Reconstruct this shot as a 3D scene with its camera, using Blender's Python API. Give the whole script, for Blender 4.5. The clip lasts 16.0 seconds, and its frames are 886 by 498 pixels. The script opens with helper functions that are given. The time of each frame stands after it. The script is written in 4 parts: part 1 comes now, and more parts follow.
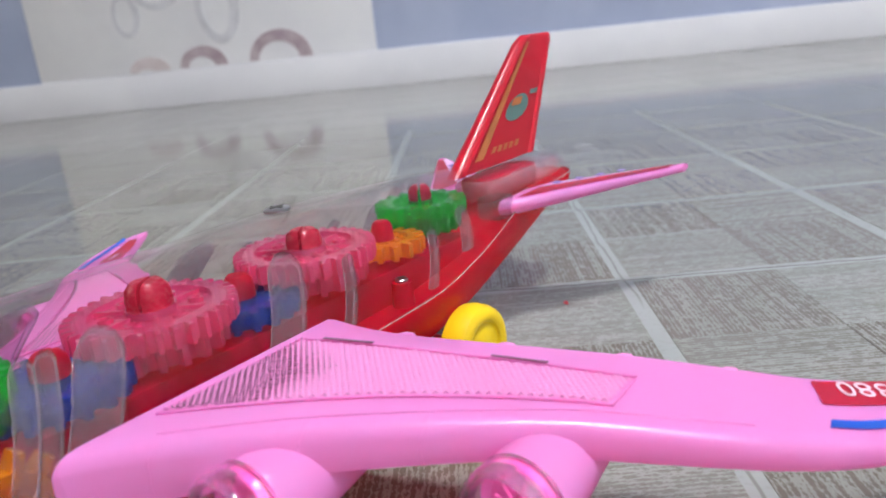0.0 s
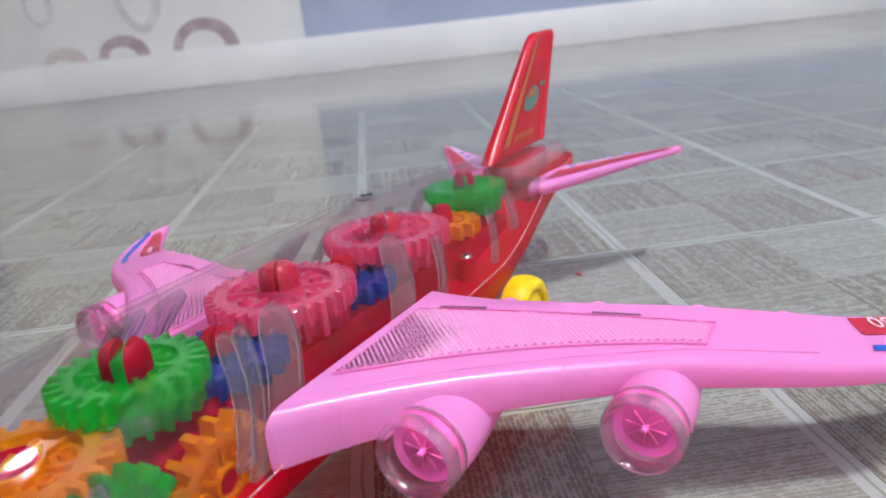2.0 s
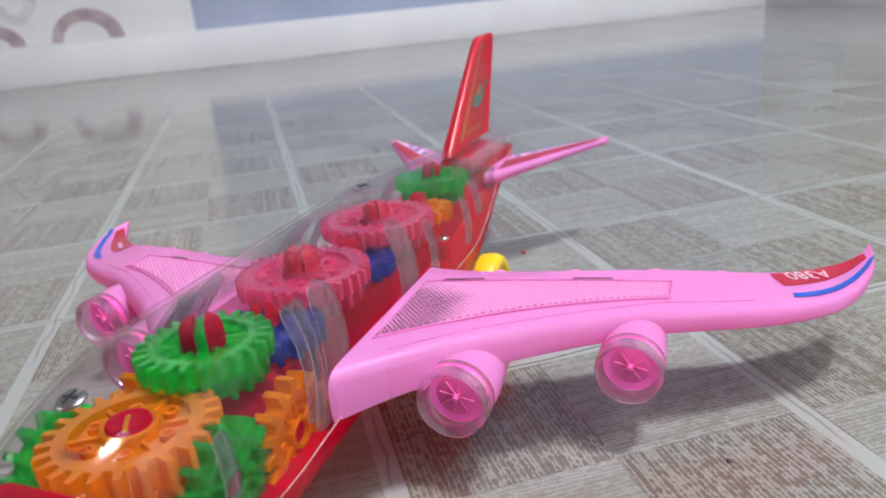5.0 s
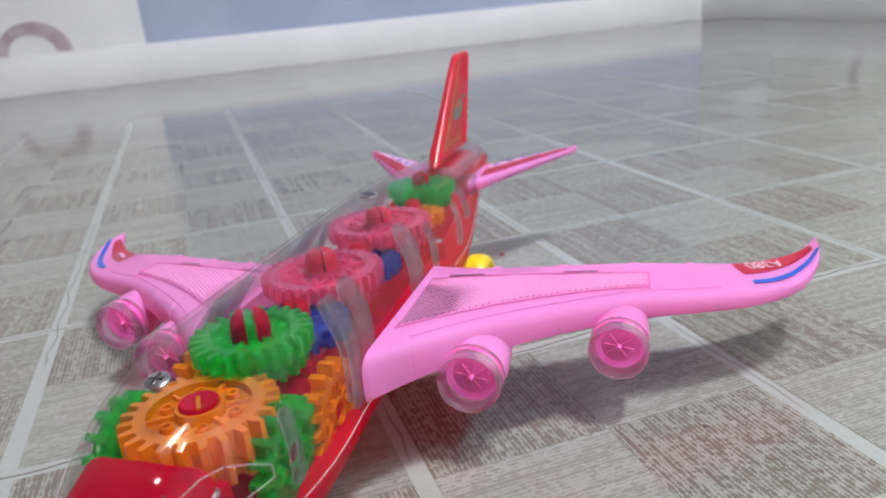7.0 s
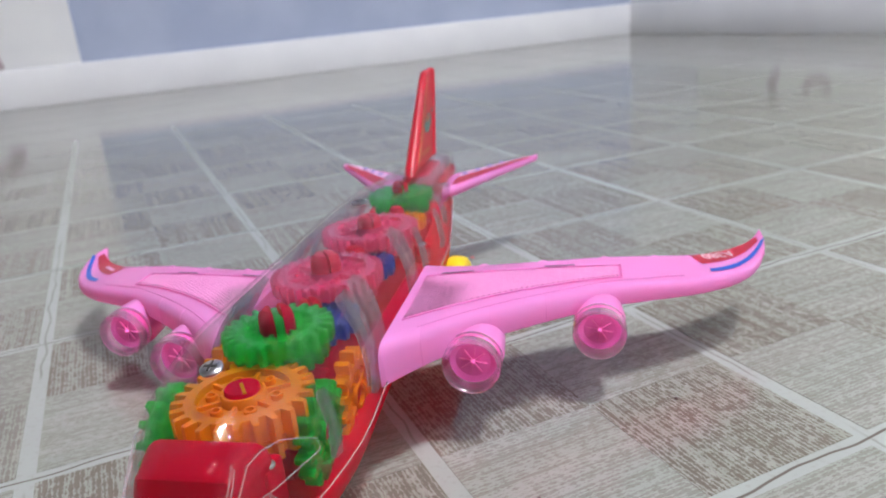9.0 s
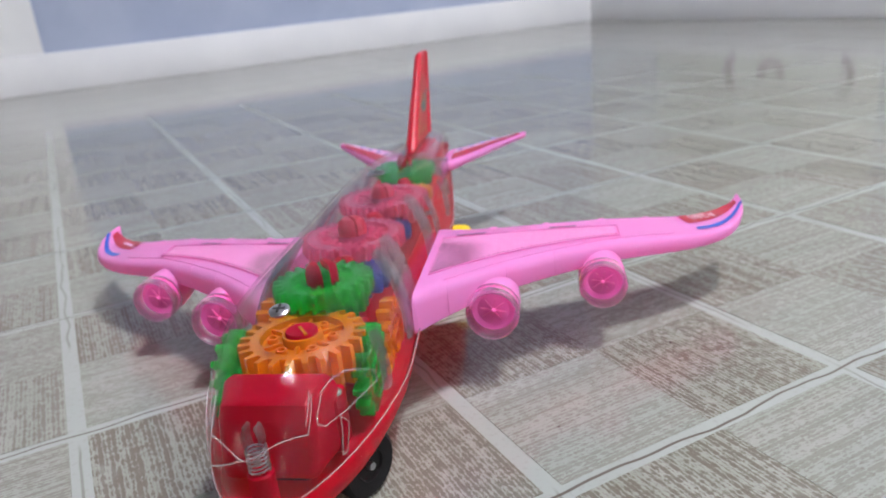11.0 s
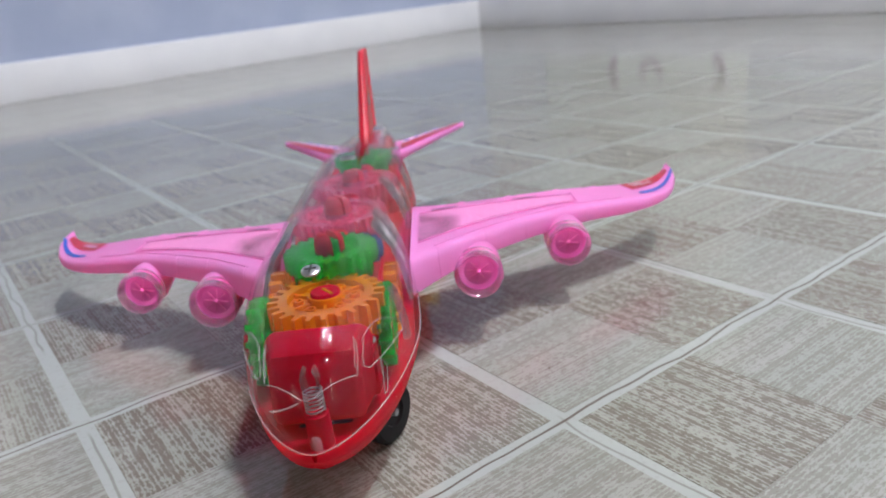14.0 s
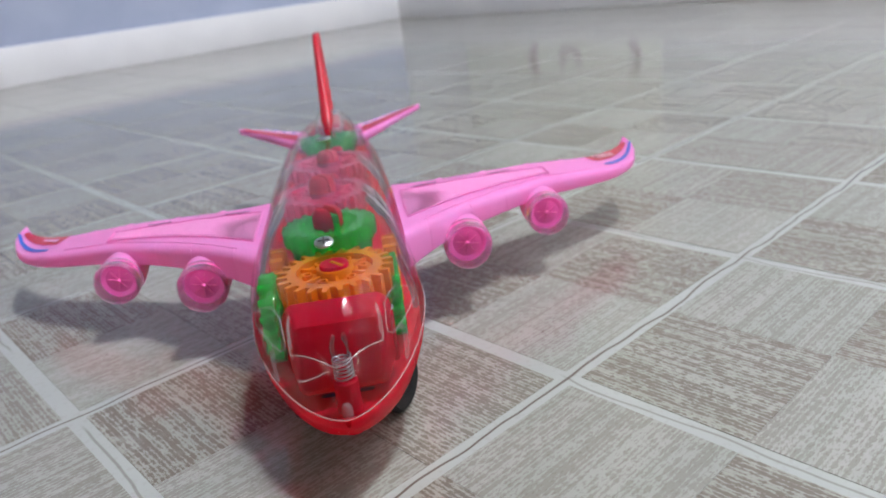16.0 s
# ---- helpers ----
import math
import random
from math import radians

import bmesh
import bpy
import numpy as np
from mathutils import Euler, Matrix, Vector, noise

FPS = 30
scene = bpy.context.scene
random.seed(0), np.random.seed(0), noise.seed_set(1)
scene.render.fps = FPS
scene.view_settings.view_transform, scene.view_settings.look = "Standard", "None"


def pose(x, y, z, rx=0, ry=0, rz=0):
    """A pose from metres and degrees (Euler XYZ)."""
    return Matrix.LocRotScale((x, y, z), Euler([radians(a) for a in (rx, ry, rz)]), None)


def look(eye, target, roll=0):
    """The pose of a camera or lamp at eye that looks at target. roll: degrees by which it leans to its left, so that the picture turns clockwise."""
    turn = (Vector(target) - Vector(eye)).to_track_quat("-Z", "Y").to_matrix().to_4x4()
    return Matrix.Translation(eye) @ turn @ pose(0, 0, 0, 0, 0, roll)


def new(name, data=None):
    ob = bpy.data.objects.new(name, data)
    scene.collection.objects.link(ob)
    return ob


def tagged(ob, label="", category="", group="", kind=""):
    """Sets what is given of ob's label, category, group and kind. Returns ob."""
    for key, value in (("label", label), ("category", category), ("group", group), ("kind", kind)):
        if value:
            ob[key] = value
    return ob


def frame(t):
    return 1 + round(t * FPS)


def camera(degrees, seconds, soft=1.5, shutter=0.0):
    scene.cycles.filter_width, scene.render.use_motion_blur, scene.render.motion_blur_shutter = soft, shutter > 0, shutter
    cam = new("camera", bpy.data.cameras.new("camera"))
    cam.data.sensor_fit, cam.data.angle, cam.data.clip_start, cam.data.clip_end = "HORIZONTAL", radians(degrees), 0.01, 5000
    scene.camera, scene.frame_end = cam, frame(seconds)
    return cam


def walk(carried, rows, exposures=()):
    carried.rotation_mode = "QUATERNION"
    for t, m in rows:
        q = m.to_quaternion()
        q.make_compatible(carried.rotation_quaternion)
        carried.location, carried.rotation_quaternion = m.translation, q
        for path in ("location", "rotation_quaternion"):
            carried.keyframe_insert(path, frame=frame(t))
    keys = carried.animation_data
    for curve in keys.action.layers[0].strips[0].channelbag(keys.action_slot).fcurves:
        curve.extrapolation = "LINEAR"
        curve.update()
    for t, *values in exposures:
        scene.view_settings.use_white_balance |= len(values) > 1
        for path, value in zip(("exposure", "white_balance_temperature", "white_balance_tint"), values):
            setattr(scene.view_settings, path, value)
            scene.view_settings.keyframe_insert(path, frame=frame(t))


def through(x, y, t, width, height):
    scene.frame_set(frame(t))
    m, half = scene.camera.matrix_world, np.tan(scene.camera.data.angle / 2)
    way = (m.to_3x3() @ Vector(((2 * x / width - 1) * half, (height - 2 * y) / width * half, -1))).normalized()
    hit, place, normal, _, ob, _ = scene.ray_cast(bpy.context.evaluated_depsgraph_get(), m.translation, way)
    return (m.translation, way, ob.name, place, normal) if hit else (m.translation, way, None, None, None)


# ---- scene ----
cam = camera(61.7, 16.0, soft=1.7)
# a small lens that is held close: the far wall goes a little soft
cam.data.dof.use_dof, cam.data.dof.focus_distance, cam.data.dof.aperture_fstop = True, 0.205, 20.0
PATH = [
    (0, (0.064, -0.051, 0.112), (-0.029, 1.862, -0.465), -6.0),
    (0.5, (0.043, -0.063, 0.117), (0.038, 1.847, -0.475), -6.6),
    (1, (0.034, -0.068, 0.119), (0.07, 1.837, -0.491), -6.6),
    (1.5, (0.025, -0.072, 0.121), (0.108, 1.826, -0.504), -6.4),
    (2, (0.017, -0.076, 0.123), (0.148, 1.816, -0.514), -6.3),
    (2.5, (0.009, -0.078, 0.126), (0.197, 1.804, -0.525), -6.0),
    (3, (0.002, -0.081, 0.127), (0.247, 1.79, -0.535), -5.7),
    (3.5, (-0.005, -0.085, 0.128), (0.298, 1.774, -0.546), -5.1),
    (4, (-0.01, -0.09, 0.13), (0.337, 1.759, -0.551), -5.1),
    (4.5, (-0.014, -0.095, 0.131), (0.373, 1.746, -0.549), -5.2),
    (5, (-0.02, -0.1, 0.133), (0.406, 1.73, -0.553), -5.4),
    (7.5, (-0.05, -0.123, 0.142), (0.551, 1.665, -0.524), -5.3),
    (8, (-0.056, -0.127, 0.144), (0.584, 1.65, -0.515), -5.5),
    (8.5, (-0.064, -0.131, 0.145), (0.622, 1.631, -0.508), -5.4),
    (9, (-0.071, -0.134, 0.145), (0.657, 1.611, -0.507), -5.3),
    (9.5, (-0.08, -0.138, 0.145), (0.681, 1.59, -0.514), -5.2),
    (11.8, (-0.115, -0.151, 0.145), (0.769, 1.507, -0.541), -5.5),
    (12, (-0.119, -0.151, 0.143), (0.793, 1.498, -0.527), -5.5),
    (12.5, (-0.127, -0.151, 0.142), (0.835, 1.47, -0.526), -5.2),
    (13, (-0.133, -0.152, 0.142), (0.869, 1.442, -0.53), -5.6),
    (13.5, (-0.14, -0.153, 0.141), (0.896, 1.417, -0.539), -5.9),
    (14, (-0.146, -0.154, 0.141), (0.916, 1.397, -0.542), -6.5),
    (14.5, (-0.153, -0.153, 0.139), (0.937, 1.376, -0.55), -6.7),
    (15, (-0.159, -0.15, 0.139), (0.967, 1.346, -0.564), -6.9),
    (15.5, (-0.166, -0.146, 0.138), (1.009, 1.307, -0.576), -6.8),
    (16, (-0.172, -0.142, 0.138), (1.048, 1.269, -0.584), -6.9),
]
walk(cam, [(t, look(eye, target, roll)) for t, eye, target, roll in PATH])

# ---- world and lamps ----
world = bpy.data.worlds.new("room_air")
scene.world = world
world.use_nodes = True
world.node_tree.nodes["Background"].inputs[0].default_value = (0.92, 0.88, 0.86, 1)
world.node_tree.nodes["Background"].inputs[1].default_value = 0.008


def lamp(name, x, y, z, radius, watts, colour):
    data = bpy.data.lights.new(name, "POINT")
    data.shadow_soft_size, data.energy, data.color = radius, watts, colour
    ob = new(name, data)
    ob.matrix_world = pose(x, y, z)
    return ob


# round lamps that hang under the ceiling: place, radius, watts
LAMPS = ((0.52, -0.38, 0.13, 266), (0.98, -0.80, 0.06, 46), (0.74, -1.45, 0.06, 28))
LAMP_Z = 2.25
for x, y, radius, watts in LAMPS:
    lamp("lamp_light", x, y, LAMP_Z, radius, watts, (0.92, 0.915, 1.0))
scene.view_settings.exposure = 0.25

# ---- materials ----


def material(name):
    mat = bpy.data.materials.new(name)
    mat.use_nodes = True
    tree = mat.node_tree
    tree.nodes.clear()
    return mat, tree


def node(tree, kind, **inputs):
    n = tree.nodes.new(kind)
    for key, value in inputs.items():
        n.inputs[key.replace("_", " ")].default_value = value
    return n


def rgba(c):
    return (c[0], c[1], c[2], 1.0)


def maths(tree, op, a, b=None, c=None):
    n = tree.nodes.new("ShaderNodeMath")
    n.operation = op
    for k, v in enumerate((a, b, c)):
        if v is None:
            continue
        if isinstance(v, (int, float)):
            n.inputs[k].default_value = v
        else:
            tree.links.new(v, n.inputs[k])
    return n.outputs[0]


def mix_colour(tree, factor, a, b):
    n = tree.nodes.new("ShaderNodeMix")
    n.data_type = "RGBA"
    for slot, v in ((0, factor), (6, a), (7, b)):
        if isinstance(v, (int, float)):
            n.inputs[slot].default_value = v
        elif isinstance(v, tuple):
            n.inputs[slot].default_value = rgba(v)
        else:
            tree.links.new(v, n.inputs[slot])
    return n.outputs[2]


def ramp(tree, value, lo, hi):
    n = tree.nodes.new("ShaderNodeMapRange")
    n.interpolation_type = "SMOOTHSTEP"
    tree.links.new(value, n.inputs[0])
    n.inputs[1].default_value, n.inputs[2].default_value = lo, hi
    return n.outputs[0]


def noise_of(tree, coords, scale, detail=3.0, stretch=None):
    n = node(tree, "ShaderNodeTexNoise", Scale=scale, Detail=detail)
    if stretch:
        m = tree.nodes.new("ShaderNodeMapping")
        m.inputs["Scale"].default_value = stretch
        tree.links.new(coords, m.inputs[0])
        coords = m.outputs[0]
    tree.links.new(coords, n.inputs["Vector"])
    return n.outputs["Fac"]


def finish(tree, shader):
    out = tree.nodes.new("ShaderNodeOutputMaterial")
    tree.links.new(shader, out.inputs["Surface"])


def bump(tree, height, strength, distance):
    n = node(tree, "ShaderNodeBump", Strength=strength, Distance=distance)
    tree.links.new(height, n.inputs["Height"])
    return n.outputs[0]


def plastic(name, colour, rough=0.25, translucent=0.0, through=None, wear=0.08, coat=0.0, metal=0.0, see=0.0, spec=0.5, grain=0.05):
    """Moulded plastic: faint mottling, fine scuffs in the gloss, and some light let through."""
    mat, tree = material(name)
    co = tree.nodes.new("ShaderNodeTexCoord").outputs["Object"]
    big = noise_of(tree, co, 60, 2)
    fine = noise_of(tree, co, 900, 3)
    dark = tuple(c * (1 - wear) for c in colour)
    col = mix_colour(tree, big, dark, tuple(min(1, c * (1 + wear * 0.6)) for c in colour))
    p = node(tree, "ShaderNodeBsdfPrincipled", Metallic=metal)
    p.inputs["Coat Weight"].default_value = coat
    p.inputs["Specular IOR Level"].default_value = spec
    tree.links.new(col, p.inputs["Base Color"])
    tree.links.new(maths(tree, "MULTIPLY_ADD", fine, 0.16 if grain > 0.01 else 0.05, rough - (0.06 if grain > 0.01 else 0.02)), p.inputs["Roughness"])
    tree.links.new(bump(tree, fine, grain, 0.0003), p.inputs["Normal"])
    shader = p.outputs[0]
    if translucent:
        t = tree.nodes.new("ShaderNodeBsdfTranslucent")
        t.inputs[0].default_value = rgba(through or colour)
        m = node(tree, "ShaderNodeMixShader", Fac=translucent)
        tree.links.new(shader, m.inputs[1])
        tree.links.new(t.outputs[0], m.inputs[2])
        shader = m.outputs[0]
    if see:
        t = tree.nodes.new("ShaderNodeBsdfTransparent")
        t.inputs[0].default_value = rgba(through or colour)
        m = node(tree, "ShaderNodeMixShader", Fac=see)
        tree.links.new(shader, m.inputs[1])
        tree.links.new(t.outputs[0], m.inputs[2])
        shader = m.outputs[0]
    finish(tree, shader)
    return mat


def jelly(name, colour, through, milk=0.45, bend=0.5, gloss=1.0):
    """Coloured see-through plastic: light passes, some of it bent or scattered, under a glossy skin."""
    mat, tree = material(name)
    co = tree.nodes.new("ShaderNodeTexCoord").outputs["Object"]
    fine = noise_of(tree, co, 500, 2)
    normal = bump(tree, fine, 0.15, 0.0004)
    p = node(tree, "ShaderNodeBsdfPrincipled", IOR=1.45)
    p.inputs["Transmission Weight"].default_value = 1.0
    p.inputs["Base Color"].default_value = rgba(colour)
    tree.links.new(maths(tree, "MULTIPLY_ADD", fine, 0.06, 0.01), p.inputs["Roughness"])
    tree.links.new(normal, p.inputs["Normal"])
    straight = tree.nodes.new("ShaderNodeBsdfTransparent")
    straight.inputs[0].default_value = rgba(colour)
    thin = node(tree, "ShaderNodeMixShader", Fac=bend)
    tree.links.new(straight.outputs[0], thin.inputs[1])
    tree.links.new(p.outputs[0], thin.inputs[2])
    t = tree.nodes.new("ShaderNodeBsdfTranslucent")
    t.inputs[0].default_value = rgba(through)
    d = node(tree, "ShaderNodeBsdfDiffuse", Color=rgba(through))
    half = node(tree, "ShaderNodeMixShader", Fac=0.62)
    tree.links.new(t.outputs[0], half.inputs[1])
    tree.links.new(d.outputs[0], half.inputs[2])
    m = node(tree, "ShaderNodeMixShader", Fac=milk)
    tree.links.new(thin.outputs[0], m.inputs[1])
    tree.links.new(half.outputs[0], m.inputs[2])
    shine = node(tree, "ShaderNodeBsdfGlossy", Roughness=0.09)
    tree.links.new(normal, shine.inputs["Normal"])
    face = node(tree, "ShaderNodeLayerWeight", Blend=0.5)
    tree.links.new(normal, face.inputs["Normal"])
    skin = tree.nodes.new("ShaderNodeMixShader")
    tree.links.new(maths(tree, "MULTIPLY_ADD", maths(tree, "POWER", face.outputs["Facing"], 4.0), 0.6 * gloss, 0.05 * gloss), skin.inputs[0])
    tree.links.new(m.outputs[0], skin.inputs[1])
    tree.links.new(shine.outputs[0], skin.inputs[2])
    finish(tree, skin.outputs[0])
    return mat


def clear(name, tint, haze, rough=0.03, haze_colour=(0.75, 0.75, 0.78), gloss=1.0, power=5.0, base=0.008):
    """Thin clear plastic: see-through with a faint haze, and a gloss that grows at flat angles."""
    mat, tree = material(name)
    co = tree.nodes.new("ShaderNodeTexCoord").outputs["Object"]
    ripple = noise_of(tree, co, 70, 2)
    normal = bump(tree, ripple, 0.06, 0.001)
    see = tree.nodes.new("ShaderNodeBsdfTransparent")
    see.inputs[0].default_value = rgba(tint)
    fog = tree.nodes.new("ShaderNodeBsdfDiffuse")
    fog.inputs[0].default_value = rgba(haze_colour)
    m1 = node(tree, "ShaderNodeMixShader", Fac=haze)
    tree.links.new(see.outputs[0], m1.inputs[1])
    tree.links.new(fog.outputs[0], m1.inputs[2])
    shine = node(tree, "ShaderNodeBsdfGlossy", Roughness=rough)
    tree.links.new(normal, shine.inputs["Normal"])
    face = node(tree, "ShaderNodeLayerWeight", Blend=0.5)
    tree.links.new(normal, face.inputs["Normal"])
    m2 = tree.nodes.new("ShaderNodeMixShader")
    slope = maths(tree, "POWER", face.outputs["Facing"], power)
    tree.links.new(maths(tree, "MULTIPLY_ADD", slope, 0.8 * gloss, base), m2.inputs[0])
    tree.links.new(m1.outputs[0], m2.inputs[1])
    tree.links.new(shine.outputs[0], m2.inputs[2])
    finish(tree, m2.outputs[0])
    return mat


def wood_print(name, far=None):
    """Printed wood patch of the vinyl sheet; the grain runs along the patch's own x. far: the joined patches, pale (0) or brown (1)."""
    mat, tree = material(name)
    co = tree.nodes.new("ShaderNodeTexCoord").outputs["Object"]
    if far is None:
        info = tree.nodes.new("ShaderNodeObjectInfo")
        luck, tone = info.outputs["Random"], info.outputs["Color"]
    else:
        luck = tree.nodes.new("ShaderNodeNewGeometry").outputs["Random Per Island"]
        tone = maths(tree, "MULTIPLY_ADD", luck, 0.4, 0.6 * far)
        if far:
            turn = tree.nodes.new("ShaderNodeMapping")
            turn.inputs["Rotation"].default_value = (0, 0, radians(90))
            tree.links.new(co, turn.inputs[0])
            co = turn.outputs[0]
    shift = tree.nodes.new("ShaderNodeVectorMath")
    shift.operation = "MULTIPLY_ADD"
    comb = tree.nodes.new("ShaderNodeCombineXYZ")
    for k in range(3):
        tree.links.new(luck, comb.inputs[k])
    shift.inputs[1].default_value = (7, 11, 3)
    tree.links.new(comb.outputs[0], shift.inputs[0])
    tree.links.new(co, shift.inputs[2])
    at = shift.outputs[0]
    sep = tree.nodes.new("ShaderNodeSeparateXYZ")
    tree.links.new(at, sep.inputs[0])
    bend = noise_of(tree, at, 1.0, 2, (60, 120, 1))
    across = maths(tree, "MULTIPLY_ADD", bend, 0.9, maths(tree, "MULTIPLY", sep.outputs[1], 600.0))
    rank = maths(tree, "FLOOR", across)
    bed = maths(tree, "ABSOLUTE", maths(tree, "SUBTRACT", maths(tree, "SUBTRACT", across, rank), 0.5))
    bead_at = tree.nodes.new("ShaderNodeCombineXYZ")
    tree.links.new(maths(tree, "MULTIPLY", sep.outputs[0], 330.0), bead_at.inputs[0])
    tree.links.new(maths(tree, "MULTIPLY", rank, 7.31), bead_at.inputs[1])
    tree.links.new(maths(tree, "MULTIPLY", luck, 50.0), bead_at.inputs[2])
    bead = noise_of(tree, bead_at.outputs[0], 1.0, 1)
    row_luck = noise_of(tree, bead_at.outputs[0], 1.0, 0, (0.02, 0.613, 1))
    ragged = noise_of(tree, at, 1.0, 4, (1000, 2800, 1))
    streak = maths(tree, "MULTIPLY_ADD", bed, -0.62, maths(tree, "ADD", bead, 0.17))
    streak = maths(tree, "MULTIPLY_ADD", maths(tree, "SUBTRACT", row_luck, 0.5), 0.65, streak)
    streak = maths(tree, "MULTIPLY_ADD", maths(tree, "SUBTRACT", ragged, 0.5), 1.0, streak)
    broad = noise_of(tree, at, 1.0, 2, (16, 70, 1))
    cloud = noise_of(tree, at, 55, 2)
    flake = noise_of(tree, at, 1.0, 2, (600, 1900, 1))
    ground = mix_colour(tree, tone, (0.280, 0.302, 0.266), (0.250, 0.254, 0.214))
    ground = mix_colour(tree, maths(tree, "MULTIPLY", ramp(tree, broad, 0.4, 0.65), 0.45), ground, (0.325, 0.322, 0.292))
    ink = mix_colour(tree, tone, (0.150, 0.134, 0.104), (0.102, 0.080, 0.054))
    cover = maths(tree, "MULTIPLY", ramp(tree, streak, 0.40, 0.60), ramp(tree, cloud, 0.08, 0.36))
    # joined far patches: ink thinned to imitate sheen that washes out the print
    cover = maths(tree, "MULTIPLY", cover, maths(tree, "MULTIPLY_ADD", tone, *((0.34, 0.50) if far is None else (0.3, 0.42))))
    body = mix_colour(tree, cover, ground, ink)
    body = mix_colour(tree, maths(tree, "MULTIPLY", ramp(tree, flake, 0.56, 0.68), 0.4), body, (0.10, 0.08, 0.058))
    vary = maths(tree, "MULTIPLY", luck, 0.2)
    body = mix_colour(tree, vary, body, (0.19, 0.178, 0.155))
    p = node(tree, "ShaderNodeBsdfPrincipled")
    p.inputs["IOR"].default_value = 1.6
    tree.links.new(body, p.inputs["Base Color"])
    tree.links.new(maths(tree, "MULTIPLY_ADD", flake, 0.08, 0.055), p.inputs["Roughness"])
    tree.links.new(bump(tree, streak, 0.03, 0.0002), p.inputs["Normal"])
    finish(tree, p.outputs[0])
    return mat


CELL = 0.125


def vinyl_border(name):
    """Pale border print of the vinyl sheet, with a dark vein that wanders along each border."""
    mat, tree = material(name)
    co = tree.nodes.new("ShaderNodeTexCoord").outputs["Object"]
    sep = tree.nodes.new("ShaderNodeSeparateXYZ")
    tree.links.new(co, sep.inputs[0])
    fine = noise_of(tree, co, 420, 4)
    broad = noise_of(tree, co, 22, 3)
    body = mix_colour(tree, broad, (0.282, 0.306, 0.278), (0.350, 0.376, 0.345))
    body = mix_colour(tree, maths(tree, "MULTIPLY", ramp(tree, fine, 0.52, 0.7), 0.35), body, (0.25, 0.25, 0.225))
    wander = noise_of(tree, co, 24, 1.5)
    gap = noise_of(tree, co, 9, 2)
    for k in range(2):
        a = maths(tree, "DIVIDE", sep.outputs[k], CELL)
        near = maths(tree, "SUBTRACT", a, maths(tree, "ROUND", a))
        near = maths(tree, "ADD", near, maths(tree, "MULTIPLY_ADD", wander, 0.07, -0.035))
        line = ramp(tree, maths(tree, "ABSOLUTE", near), 0.0055, 0.002)
        line = maths(tree, "MULTIPLY", line, ramp(tree, gap, 0.22, 0.3) if k else ramp(tree, gap, 0.46, 0.52))
        body = mix_colour(tree, maths(tree, "MULTIPLY", line, 0.95 if k else 0.5), body, (0.10, 0.08, 0.065))
    p = node(tree, "ShaderNodeBsdfPrincipled")
    p.inputs["IOR"].default_value = 1.6
    tree.links.new(body, p.inputs["Base Color"])
    tree.links.new(maths(tree, "MULTIPLY_ADD", broad, 0.06, 0.06), p.inputs["Roughness"])
    tree.links.new(bump(tree, fine, 0.02, 0.0002), p.inputs["Normal"])
    finish(tree, p.outputs[0])
    return mat


def paint(name, a, b, rough=0.6, scale=7.0):
    """Wall paint: cloudy tone, roller stipple."""
    mat, tree = material(name)
    co = tree.nodes.new("ShaderNodeTexCoord").outputs["Object"]
    cloud = noise_of(tree, co, scale, 4)
    stipple = noise_of(tree, co, 260, 3)
    p = node(tree, "ShaderNodeBsdfPrincipled", Roughness=rough)
    tree.links.new(mix_colour(tree, ramp(tree, cloud, 0.3, 0.7), a, b), p.inputs["Base Color"])
    tree.links.new(bump(tree, stipple, 0.15, 0.001), p.inputs["Normal"])
    finish(tree, p.outputs[0])
    return mat


def glow(name, colour, strength):
    mat, tree = material(name)
    e = node(tree, "ShaderNodeEmission", Color=rgba(colour), Strength=strength)
    finish(tree, e.outputs[0])
    return mat


RED = plastic("red_plastic", (0.58, 0.0015, 0.045), 0.3, 0.32, (1.0, 0.006, 0.075), see=0.42, spec=0.22)
ROSE_RED = plastic("rose_red_plastic", (0.52, 0.02, 0.06), 0.25, 0.3, (1.0, 0.04, 0.12))
NOSE_RED = plastic("deep_red_plastic", (0.42, 0.0005, 0.022), 0.22, 0.32, (1.0, 0.003, 0.045), see=0.14, spec=0.2)
HULL = plastic("red_hull_plastic", (0.70, 0.0010, 0.030), 0.22, 0.30, (1.0, 0.004, 0.035), see=0.34, spec=0.35)
FIN_RED = plastic("fin_red_plastic", (0.47, 0.005, 0.022), 0.3, coat=0.08, spec=0.35)
PINK = plastic("pink_plastic", (0.96, 0.40, 0.93), 0.24, 0.46, (1.0, 0.26, 0.46), 0.04, grain=0.004)
DEEP_PINK = plastic("deep_pink_plastic", (1.0, 0.20, 0.64), 0.2, 0.3, (1.0, 0.18, 0.6), coat=0.4)
SPOKE = plastic("pale_pink_spoke", (0.92, 0.17, 0.52), 0.25, 0.2, spec=0.6)
ROSE = jelly("rose_gear_plastic", (1.0, 0.40, 0.56), (1.0, 0.15, 0.40), 0.38)
GREEN = jelly("green_gear_plastic", (0.14, 0.97, 0.25), (0.02, 0.76, 0.12), 0.30)
ORANGE = jelly("orange_gear_plastic", (1.0, 0.60, 0.05), (1.0, 0.40, 0.003), 0.5)
BLUE = jelly("blue_gear_plastic", (0.08, 0.32, 1.0), (0.008, 0.10, 0.62), 0.34)
YELLOW = plastic("yellow_plastic", (0.88, 0.62, 0.01), 0.35, 0.05)
